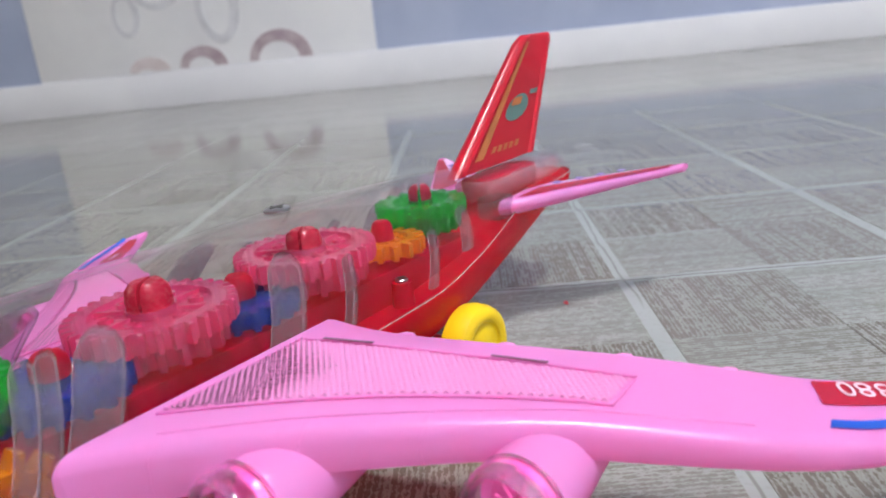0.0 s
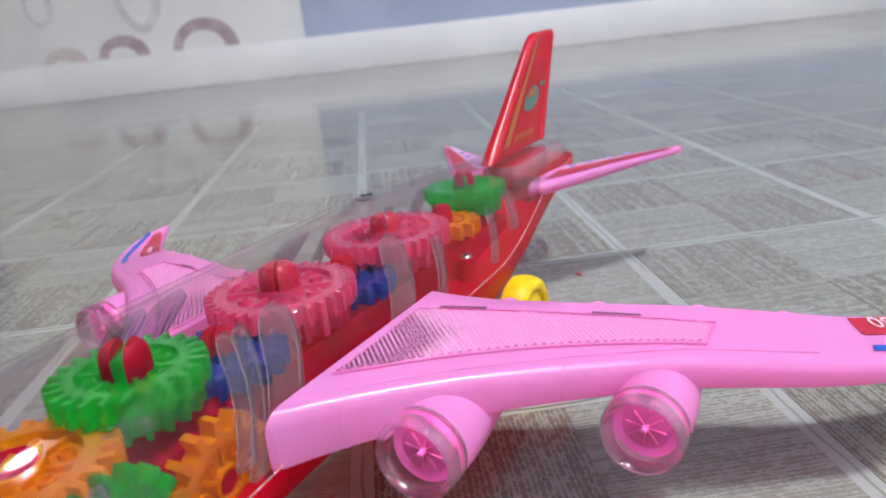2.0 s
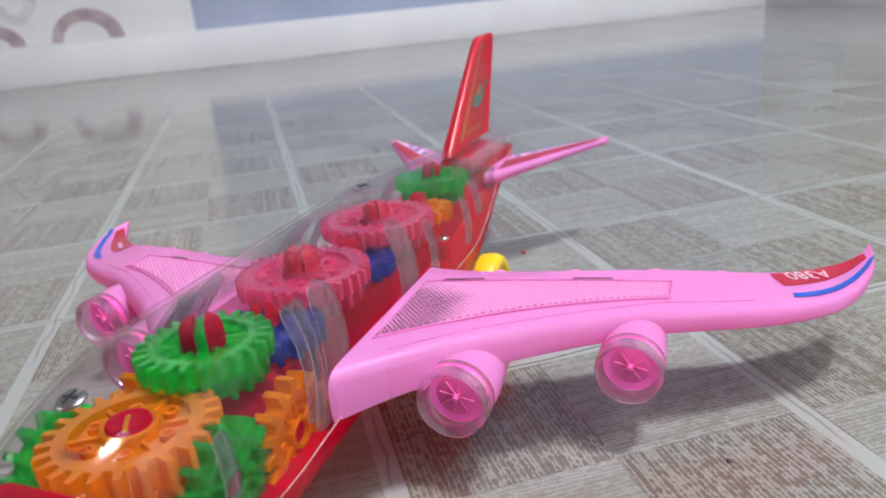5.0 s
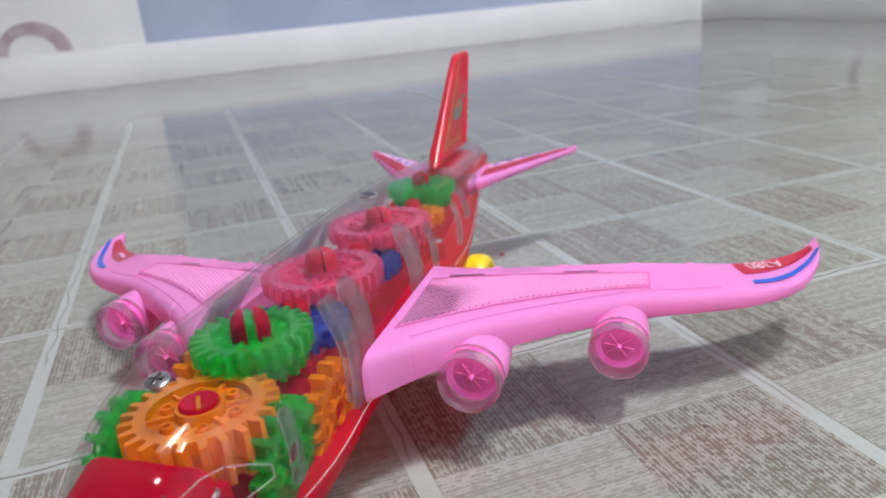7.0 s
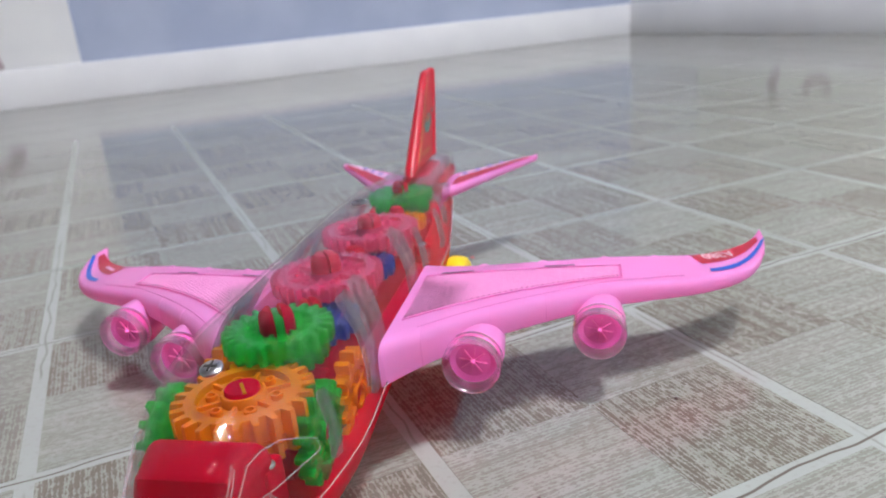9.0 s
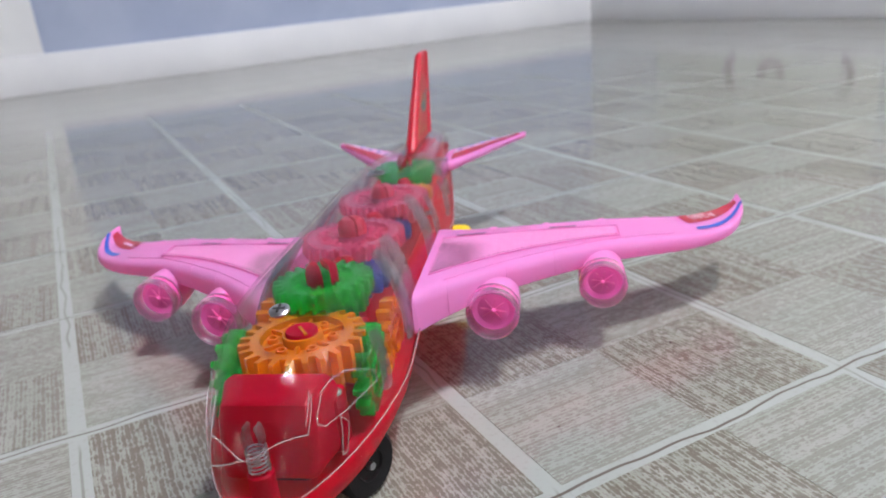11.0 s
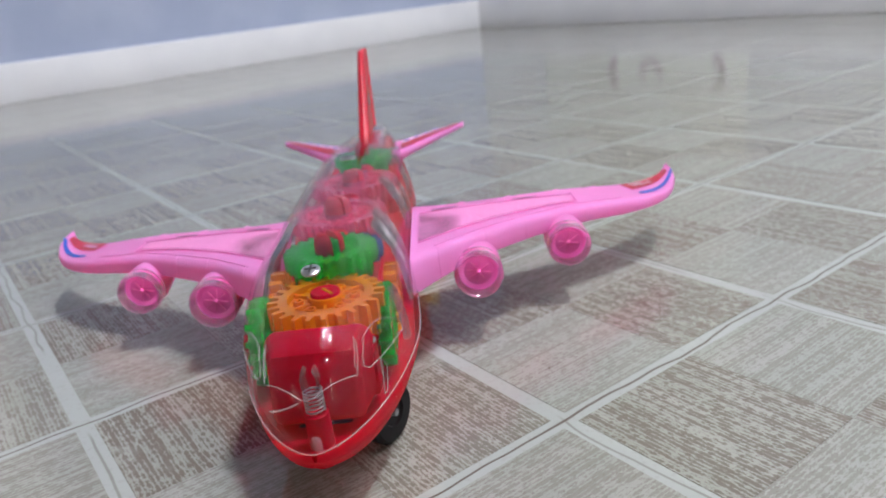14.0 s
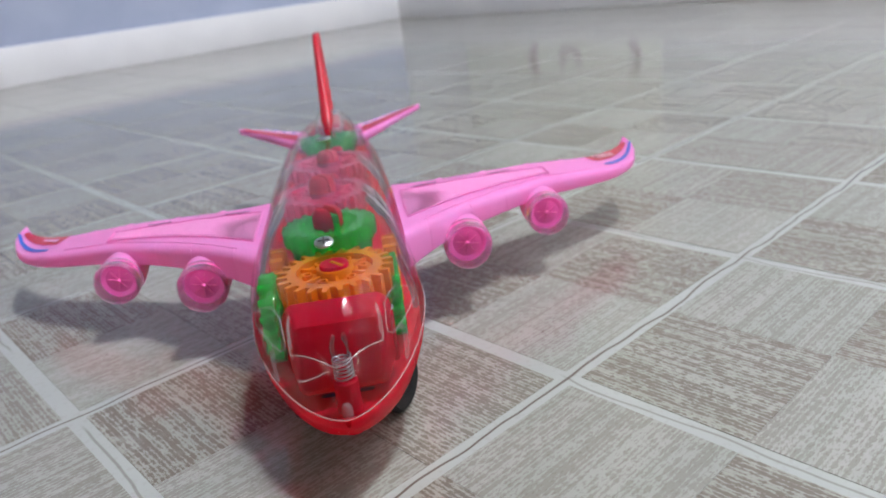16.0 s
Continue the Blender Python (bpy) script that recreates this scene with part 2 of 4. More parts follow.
BLACK = plastic("black_rubber", (0.010, 0.010, 0.011), 0.6, wear=0.3, spec=0.25)
STEEL = plastic("screw_steel", (0.50, 0.50, 0.52), 0.28, metal=1.0)
SLOT_SHADE_STEEL = plastic("slot_shade_steel", (0.16, 0.15, 0.15), 0.35, metal=1.0)
STICKER_RED = plastic("sticker_red", (0.42, 0.003, 0.032), 0.35)
STICKER_BLUE = plastic("sticker_blue", (0.006, 0.08, 0.48), 0.35)
STICKER_WHITE = plastic("sticker_white", (0.78, 0.56, 0.64), 0.4)
STICKER_VIOLET = plastic("sticker_violet", (0.22, 0.14, 0.46), 0.4)
STICKER_LILAC = plastic("sticker_lilac", (0.72, 0.42, 0.68), 0.4)
STICKER_GOLD = plastic("sticker_gold", (0.44, 0.15, 0.045), 0.35)
STICKER_TEAL = plastic("sticker_teal", (0.09, 0.19, 0.17), 0.35)
DARK_SLOT = plastic("dark_slot", (0.25, 0.09, 0.17), 0.4)
SHELL = clear("clear_shell_plastic", (0.97, 0.945, 0.953), 0.002, 0.025, gloss=0.52, power=4.5, base=0.014)
SOCKET = clear("clear_socket_plastic", (0.90, 0.78, 0.81), 0.20, 0.1, (0.82, 0.58, 0.63))
LINE = clear("moulded_line_plastic", (0.90, 0.86, 0.88), 0.16, 0.05, (0.85, 0.8, 0.82), base=0.03)
RIB = clear("clear_rib_plastic", (0.80, 0.76, 0.82), 0.05, 0.05, gloss=1.8, base=0.02)
RIM = clear("clear_edge_plastic", (0.88, 0.80, 0.83), 0.18, 0.1, (0.85, 0.74, 0.77))
LENS = jelly("pink_clear_plastic", (1.0, 0.76, 0.89), (1.0, 0.55, 0.80), 0.02, 0.85, 1.0)
KNURL_CLEAR = clear("clear_knurl_plastic", (0.95, 0.80, 0.88), 0.05, 0.06, gloss=4.0)
# dark red that imitates the hull showing in the clear wing panel
HULL_GLIMPSE = plastic("painted_hull_glimpse", (0.09, 0.008, 0.03), 0.3)
KNURL = plastic("knurled_pink_lens", (0.86, 0.36, 0.72), 0.30, 0.3, (0.98, 0.25, 0.5), grain=0.0, spec=0.5)
WOOD = wood_print("printed_wood_patch")
WOOD_FAR = [wood_print("printed_wood_far_pale", 0), wood_print("printed_wood_far_brown", 1)]
BORDER = vinyl_border("printed_vinyl_border")
WALL_BLUE = paint("blue_grey_wall_paint", (0.33, 0.385, 0.52), (0.385, 0.44, 0.57))
# paler than the blue-grey wall: missing light is put into this paint
WALL_LIFTED = paint("lifted_wall_paint", (0.63, 0.67, 0.69), (0.69, 0.73, 0.75))
PANEL_GREEN = paint("pale_green_panel_paint", (0.82, 0.87, 0.81), (0.87, 0.91, 0.85), 0.5)
RING_DARK = paint("dark_wall_print", (0.34, 0.29, 0.30), (0.46, 0.41, 0.42), 0.5, 30)
# unseen back walls: dark warm brown picked to cut and tint bounced light
WALL_DIM = paint("dim_bounce_wall_paint", (0.15, 0.105, 0.085), (0.19, 0.135, 0.11))
WALL_WHITE = paint("white_panel_paint", (0.78, 0.79, 0.80), (0.84, 0.85, 0.85), 0.5)
SKIRT = paint("white_skirting_paint", (0.72, 0.73, 0.75), (0.79, 0.80, 0.81), 0.45, 6)
# unseen ceiling, dark for the same reason: less and warmer bounced light
CEIL = paint("dim_bounce_ceiling_paint", (0.13, 0.105, 0.095), (0.17, 0.14, 0.125), 0.8)
RING_GREY = paint("grey_wall_print", (0.56, 0.57, 0.59), (0.70, 0.71, 0.73), 0.5, 30)
RING_BROWN = paint("brown_wall_print", (0.36, 0.28, 0.31), (0.52, 0.45, 0.47), 0.5, 30)
RING_PALE = paint("pale_wall_print", (0.58, 0.52, 0.51), (0.66, 0.61, 0.60), 0.5, 30)
CRUMB = paint("dark_crumb", (0.05, 0.03, 0.03), (0.12, 0.05, 0.04), 0.7, 300)
CRUMB_RED = paint("red_crumb", (0.35, 0.03, 0.04), (0.45, 0.05, 0.06), 0.7, 300)
DAYLIGHT = glow("bright_daylight", (0.97, 0.98, 1.0), 24.0)
SOFT_DAYLIGHT = glow("soft_daylight", (1.0, 0.95, 0.91), 3.4)
LAMP_SHIELD = paint("lamp_shield_enamel", (0.22, 0.22, 0.22), (0.27, 0.27, 0.27), 0.4)
LAMP_GLASS = glow("lamp_glass", (0.95, 0.98, 1.0), 3.0)

# ---- mesh helpers ----


def mesh_of(bm, name, mat, smooth=35.0):
    bmesh.ops.recalc_face_normals(bm, faces=bm.faces)
    me = bpy.data.meshes.new(name)
    bm.to_mesh(me)
    bm.free()
    me.materials.append(mat)
    if smooth:
        me.shade_smooth()
        me.set_sharp_from_angle(angle=radians(smooth))
    return me


def part(name, bm, mat, parent=None, label="", at=None, smooth=35.0):
    ob = new(name, mesh_of(bm, name, mat, smooth))
    if parent is not None:
        ob.parent = parent
    if at is not None:
        ob.matrix_basis = at
    if label:
        ob["label"] = label
    return ob


def box(x0, x1, y0, y1, z0, z1, bevel=0.0, segments=2, bm=None):
    fresh = bmesh.new()
    bmesh.ops.create_cube(fresh, size=1.0)
    for v in fresh.verts:
        v.co = Vector(((x0 + x1) / 2 + v.co.x * (x1 - x0), (y0 + y1) / 2 + v.co.y * (y1 - y0), (z0 + z1) / 2 + v.co.z * (z1 - z0)))
    if bevel:
        bmesh.ops.bevel(fresh, geom=list(fresh.edges), offset=bevel, segments=segments, affect="EDGES", profile=0.5)
    return join(bm, fresh)


def join(bm, fresh):
    if bm is None:
        return fresh
    temp = bpy.data.meshes.new("joined")
    fresh.to_mesh(temp)
    fresh.free()
    bm.from_mesh(temp)
    bpy.data.meshes.remove(temp)
    return bm


def turned(profile, count=28, bm=None, m=None):
    """A body turned about z from (radius, height) pairs; radius 0 closes it."""
    fresh = bmesh.new()
    rings = []
    for r, z in profile:
        if r <= 0:
            rings.append([fresh.verts.new((0, 0, z))])
        else:
            rings.append([fresh.verts.new((r * math.cos(2 * math.pi * k / count), r * math.sin(2 * math.pi * k / count), z)) for k in range(count)])
    for a, b in zip(rings, rings[1:]):
        for k in range(count):
            p, q = a[k % len(a)], a[(k + 1) % len(a)]
            s, u = b[(k + 1) % len(b)], b[k % len(b)]
            loop = []
            for v in (p, q, s, u):
                if v not in loop:
                    loop.append(v)
            if len(loop) > 2:
                fresh.faces.new(loop)
    if m is not None:
        fresh.transform(m)
    return join(bm, fresh)


def tube(points, radius, closed=False, sides=6, bm=None):
    fresh = bmesh.new()
    pts = [Vector(p) for p in points]
    rings = []
    for k, p in enumerate(pts):
        a = pts[k - 1] if (k or closed) else p
        b = pts[(k + 1) % len(pts)] if (k + 1 < len(pts) or closed) else p
        way = (b - a).normalized()
        side = way.cross(Vector((0.13, 0.21, 0.97))).normalized()
        up = side.cross(way)
        rings.append([fresh.verts.new(p + radius * (math.cos(2 * math.pi * j / sides) * side + math.sin(2 * math.pi * j / sides) * up)) for j in range(sides)])
    pairs = list(zip(rings, rings[1:])) + ([(rings[-1], rings[0])] if closed else [])
    for a, b in pairs:
        for j in range(sides):
            fresh.faces.new((a[j], a[(j + 1) % sides], b[(j + 1) % sides], b[j]))
    if not closed:
        fresh.faces.new(rings[0])
        fresh.faces.new(rings[-1])
    return join(bm, fresh)


# ---- the room ----
CORNER, P0 = Vector((1.207, 1.516, 0)), Vector((-0.108, 1.567, 0))
A_WAY = (P0 - CORNER).normalized()
B_WAY = Vector((0.10, -0.995, 0)).normalized()
TALL = 2.5


def wall_frame(origin, way):
    """Local x runs along the wall, local y into the room."""
    inward = Vector((-way.y, way.x, 0))
    if inward.dot(Vector((0, 0.2, 0)) - origin) < 0:
        inward = -inward
    return Matrix(((way.x, inward.x, 0, origin.x), (way.y, inward.y, 0, origin.y), (0, 0, 1, 0), (0, 0, 0, 1)))


def wall(name, origin, way, length, label, skirting=True, mat=WALL_BLUE):
    m = wall_frame(origin, way)
    w = part(name, box(-0.12 if skirting else 0, length, -0.1, 0, 0, TALL), mat, at=m, smooth=0)
    tagged(w, label, "wall", kind="structure")
    if skirting:
        s = part("baseboard", box(0.0, length, 0.0005, 0.012, 0, 0.075, 0.002), SKIRT, at=m)
        tagged(s, "white painted skirting board along the wall", "skirting", kind="structure")
    return m


M_A = wall("wall_1", CORNER, A_WAY, 4.6, "blue-grey painted wall above white skirting")
M_B = wall("wall_2", CORNER, B_WAY, 4.6, "wall beside the room corner, coloured paler to look better lit", mat=WALL_LIFTED)
END_A, END_B = CORNER + A_WAY * 4.5, CORNER + B_WAY * 4.5
BACK = Vector((-2.6, -2.9, 0))


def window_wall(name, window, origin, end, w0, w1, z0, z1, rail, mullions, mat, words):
    """A wall outside the view, dark to cut bounced light, with a window through it: frame, mullions, glass and the
    daylight outside.
    """
    m, length = wall_frame(origin, (end - origin).normalized()), (end - origin).length
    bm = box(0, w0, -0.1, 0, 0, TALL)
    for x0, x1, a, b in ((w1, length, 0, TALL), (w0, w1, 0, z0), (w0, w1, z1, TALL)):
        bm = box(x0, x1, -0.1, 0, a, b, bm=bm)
    tagged(part(name, bm, WALL_DIM, at=m, smooth=0), "unseen wall, dark brown to cut bounced light, with " + words, "wall", kind="structure")
    ob = new(window)
    ob.matrix_world = m
    tagged(ob, words + " and a white frame", "window", kind="structure")
    bars = [(w0, w0 + rail, z0, z1), (w1 - rail, w1, z0, z1), (w0 + rail, w1 - rail, z0, z0 + rail), (w0 + rail, w1 - rail, z1 - rail, z1)]
    for k in range(mullions):
        x = w0 + (w1 - w0) * (k + 1) / (mullions + 1)
        bars.append((x - rail / 2, x + rail / 2, z0 + rail, z1 - rail))
    for x0, x1, a, b in bars:
        part("window_frame", box(x0, x1, -0.07, -0.03, a, b, 0.002), SKIRT, ob)
    outside = part("backdrop", box(w0 - 0.05, w1 + 0.05, -0.16, -0.15, z0 - 0.02, z1 + 0.05), mat, at=m)
    tagged(outside, "bright daylight outside the window", "backdrop", kind="structure")


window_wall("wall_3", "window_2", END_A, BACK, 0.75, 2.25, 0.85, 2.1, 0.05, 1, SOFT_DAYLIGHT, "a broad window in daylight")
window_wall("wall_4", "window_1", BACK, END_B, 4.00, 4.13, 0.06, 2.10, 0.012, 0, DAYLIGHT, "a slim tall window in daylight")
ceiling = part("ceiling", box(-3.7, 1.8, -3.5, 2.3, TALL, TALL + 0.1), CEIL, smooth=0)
tagged(ceiling, "unseen ceiling, dark warm brown to cut bounced light", "ceiling", kind="structure")
floor = part("floor", box(-3.7, 1.8, -3.5, 2.3, -0.02, 0.0), BORDER, smooth=0)
tagged(floor, "pale vinyl floor sheet printed with wood patches", "floor", kind="structure")


def ring(rx, rz, thick, bm=None, cx=0.0, cz=0.0, low=0.0, high=360.0, depth=0.002):
    """A flat printed loop standing on the wall, in x and z, cut to an arc if wanted."""
    steps = 36
    fresh = bmesh.new()
    rows = []
    for k in range(steps + 1):
        a = radians(low + (high - low) * k / steps)
        swell = thick * (0.75 + 0.35 * math.sin(a * 0.5) ** 2)
        rows.append([fresh.verts.new((cx + (rx - d) * math.cos(a), y, cz + (rz - d) * math.sin(a))) for d, y in ((0, 0), (0, depth), (swell, depth), (swell, 0))])
    for a, b in zip(rows, rows[1:]):
        for j in range(4):
            fresh.faces.new((a[j], a[(j + 1) % 4], b[(j + 1) % 4], b[j]))
    if high - low < 359:
        fresh.faces.new(rows[0])
        fresh.faces.new(rows[-1])
    return join(bm, fresh)


panel = part("wall_panel", box(0, 0.745, 0.0008, 0.006, 0.0755, 2.2, 0.001), WALL_WHITE, at=M_A @ pose((P0 - CORNER).length, 0, 0))
tagged(panel, "white wall panel printed with grey and brown loops", "wall panel")
for x, z, rx, rz, th, mat, lab in (
        (0.205, 0.10, 0.068, 0.060, 0.026, RING_BROWN, "brown arch print"), (0.375, 0.095, 0.052, 0.042, 0.024, RING_BROWN, "brown arch print"),
        (0.495, 0.088, 0.045, 0.03, 0.028, RING_PALE, "pale arch print"), (0.325, 0.205, 0.048, 0.085, 0.02, RING_GREY, "grey drop print"),
        (0.525, 0.195, 0.03, 0.045, 0.012, RING_GREY, "grey drop print"), (0.45, 0.26, 0.06, 0.06, 0.016, RING_GREY, "grey drop print"),
        (0.20, 0.27, 0.06, 0.06, 0.016, RING_GREY, "grey drop print")):
    arch = "arch" in lab
    bm = ring(rx, rz, th, low=0 if arch else -90, high=180 if arch else 270)
    part("print_loop", bm, mat, panel, lab, pose(x, 0.006, 0.078 if arch else z))

panel_b = part("wall_panel", box(0, 0.54, 0.0008, 0.006, 0.0755, 2.2, 0.001), PANEL_GREEN, at=M_B @ pose(0.234, 0, 0))
tagged(panel_b, "pale greenish-white wall panel printed with dark loops", "wall panel")
for x, z, rx, low in ((0.225, 0.112, 0.03, 90), (0.312, 0.120, 0.034, 180), (0.465, 0.112, 0.03, -90)):
    part("print_loop", ring(rx, 0.036, 0.018, low=low, high=low + 180), RING_DARK, panel_b, "dark drop print", pose(x, 0.006, z))

for x, y, radius, watts in LAMPS:
    ceiling_lamp = new("ceiling_lamp")
    ceiling_lamp.matrix_world = pose(x, y, LAMP_Z)
    tagged(ceiling_lamp, "unseen pendant lamp with glowing bulb and added light-blocking grey shade", "ceiling lamp", "ceiling lamps")
    gap = TALL - LAMP_Z - 0.001
    part("ceiling_rose", turned(((0, gap), (0.045, gap), (0.042, gap - 0.012), (0.012, gap - 0.022), (0, gap - 0.022)), 24), SKIRT, ceiling_lamp)
    part("stem", turned(((0, gap - 0.02), (0.006, gap - 0.02), (0.006, radius * 0.6), (0, radius * 0.6)), 12), SKIRT, ceiling_lamp)
    # deep shade added to block light towards ceiling and upper walls
    part("shade", turned([(radius * a, radius * b) for a, b in ((0.05, 1.55), (1.3, 1.45), (2.0, 0.9), (2.2, 0.2), (2.25, -1.4), (2.30, -1.4), (2.25, 0.22), (2.05, 0.95), (1.33, 1.52), (0.05, 1.62))], 32), LAMP_SHIELD, ceiling_lamp, "added grey shade that keeps light off ceiling and upper walls")
    part("bulb", turned([(radius * 0.6 * math.sin(math.pi * k / 10), -radius * 0.6 * math.cos(math.pi * k / 10)) for k in range(11)], 20), LAMP_GLASS, ceiling_lamp, "glowing white bulb")

# ---- the toy airplane ----
# local axes: y from the nose towards the tail, x to starboard, z up
plane = new("toy_airplane")
plane.matrix_world = pose(-0.0876, 0.0035, 0.0018, 0, -0.3, -35.3)
tagged(plane, "pink and red toy airplane with clear shell over coloured gears", "toy airplane")


def bent(y, keys):
    ys = [k[0] for k in keys]
    vs = [k[1] for k in keys]
    return float(np.mean([np.interp(y + d, ys, vs) for d in (-0.006, -0.003, 0, 0.003, 0.006)]))


NOSE, TAIL = 0.0020, 0.329


def nose_curve(y, length):
    s = max(0.0, min(1.0, (y - NOSE) / length))
    return math.sqrt(max(0.0, 1 - (1 - s) ** 2))


def tail_curve(y):
    s = max(0.0, min(1.0, (TAIL - y) / 0.012))
    return math.sqrt(max(0.0, 1 - (1 - s) ** 2))


def half_width(y):
    s = max(0.0, min(1.0, (y - NOSE) / (0.07 - NOSE)))
    return (1 - (1 - s) ** 1.75) ** 0.62 * bent(y, ((-0.1, 0.0294), (0.06, 0.0294), (0.10, 0.0278), (0.16, 0.0276), (0.21, 0.0265), (0.25, 0.021), (0.29, 0.0145), (0.32, 0.0105), (0.34, 0.009))) * tail_curve(y)


def middle(y):
    """The nose stands a little off the straight line of the body."""
    return 0.0014 * max(0.0, 1 - y / 0.11) ** 1.3


def seam(y):
    return bent(y, ((-0.02, 0.0262), (0.0, 0.0262), (0.05, 0.0305), (0.15, 0.034), (0.205, 0.0345), (0.235, 0.0385), (0.265, 0.0455), (0.34, 0.046)))


def top(y):
    z = bent(y, ((0, 0.0665), (0.18, 0.0665), (0.22, 0.064), (0.26, 0.060), (0.30, 0.0565), (0.34, 0.0545)))
    s = seam(y)
    return s + (z - s) * nose_curve(y + 0.0004, 0.075) * tail_curve(y)


def bottom(y):
    z = bent(y, ((0, 0.010), (0.04, 0.0085), (0.21, 0.0085), (0.24, 0.0125), (0.27, 0.0195), (0.30, 0.0295), (0.32, 0.037), (0.34, 0.04)))
    s = seam(y)
    return s + (z - s) * nose_curve(y + 0.0004, 0.045) * tail_curve(y)


STATIONS = [0.0021, 0.0027, 0.0036, 0.0049, 0.0065, 0.0095, 0.013, 0.017, 0.022, 0.028, 0.035, 0.043, 0.052, 0.061] + [0.07 + 0.009 * k for k in range(28)] + [0.3185, 0.322, 0.3245, 0.3268, 0.3280, 0.3288]


def upper(y, a, lift=0.0):
    """A point of the clear shell: a is the angle from the crown in degrees, to either side."""
    s, c = math.sin(radians(a)), math.cos(radians(a))
    w, h = half_width(y) + lift, top(y) - seam(y) + lift
    return Vector((middle(y) + w * math.copysign(abs(s) ** 0.92, s), y, seam(y) + h * abs(c) ** 0.92))


def loft(rows, bm):
    made = [[bm.verts.new(p) for p in row] for row in rows]
    for a, b in zip(made, made[1:]):
        for k in range(len(a) - 1):
            bm.faces.new((a[k], a[k + 1], b[k + 1], b[k]))
    return made


bm = bmesh.new()
angles = [-90 + 5 * k for k in range(37)]
outer = loft([[upper(y, a) for a in angles] for y in STATIONS], bm)
inner = loft([[upper(y, a, -min(0.0012, half_width(y) * 0.5)) for a in angles] for y in STATIONS], bm)
for side in (0, -1):
    for k in range(len(STATIONS) - 1):
        bm.faces.new((outer[k][side], outer[k + 1][side], inner[k + 1][side], inner[k][side]))
shell = part("clear_shell", bm, SHELL, plane, "clear plastic upper shell", smooth=60)
shell.visible_shadow = False

bm = bmesh.new()
rows = []
for y in STATIONS:
    w, s, b = half_width(y), seam(y), bottom(y)
    keel = float(np.interp(y, (0.02, 0.075), (0.8, 1.3)))
    row = []
    for k in range(25):
        a = radians(180 * k / 24)
        row.append(Vector((middle(y) - w * math.copysign(abs(math.cos(a)) ** keel, math.cos(a)), y, s - (s - b) * math.sin(a) ** (0.65 + 0.25 * keel))))
    rows.append(row)
made = loft(rows, bm)
deck = [[bm.verts.new((middle(y) + x * half_width(y) * 0.93, y, seam(y) - min(float(np.interp(y, (0.045, 0.06), (0.0085, 0.0035))), half_width(y) * 0.36))) for x in (-1, -0.5, 0, 0.5, 1)] for y in STATIONS]
for a, b in zip(deck, deck[1:]):
    for k in range(4):
        bm.faces.new((a[k], a[k + 1], b[k + 1], b[k]))
hull = part("lower_hull", bm, HULL, plane, "red plastic lower hull", smooth=50)

rim = [(middle(y) + half_width(y) + 0.0002, y, seam(y)) for y in STATIONS]
rim = rim + [(middle(y) - half_width(y) - 0.0002, y, seam(y)) for y in STATIONS[::-1]]
ob = part("shell_edge", tube(rim, 0.00024, True), RIM, plane, "pale edge of the clear shell")
ob.visible_shadow = False

# raised lines of the cockpit windows on the shell
SIDE_WINDOW = ((0.0247, 47), (0.0290, 48.5), (0.0340, 53), (0.0430, 68), (0.0425, 73), (0.0275, 68), (0.0205, 63.5), (0.0190, 58), (0.0200, 54), (0.0247, 47))
SLIM_WINDOW = ((0.0254, 67.5), (0.0223, 86), (0.0240, 87), (0.0271, 74), (0.0254, 67.5))
for corners in (
        ((0.0225, -41), (0.0160, -57)), ((0.0225, 42), (0.0160, 56)),
        [(0.0060 + 0.0100 * (a / 57) ** 2, a) for a in range(-57, 58, 6)],
        ((0.0228, 39), (0.0165, 51)), ((0.0228, -38), (0.0165, -52)),
        SIDE_WINDOW, [(y, -a) for y, a in SIDE_WINDOW], SLIM_WINDOW, [(y, -a) for y, a in SLIM_WINDOW]):
    pts = []
    for (y0, a0), (y1, a1) in zip(corners, corners[1:]):
        pts += [upper(y0 + (y1 - y0) * k / 8, a0 + (a1 - a0) * k / 8, 0.0002) for k in range(8)]
    pts.append(upper(*corners[-1], 0.0002))
    ob = part("window_line", tube(pts, 0.00018), LINE, plane)
    ob.visible_shadow = False

# clear ribs inside the shell


def on_shell(y, z, side, lift):
    """The shell's point at height z on one side."""
    h = top(y) - seam(y)
    c = max(0.0, min(1.0, (z - seam(y)) / h)) ** (1 / 0.92)
    return upper(y, side * math.degrees(math.acos(c)), lift)


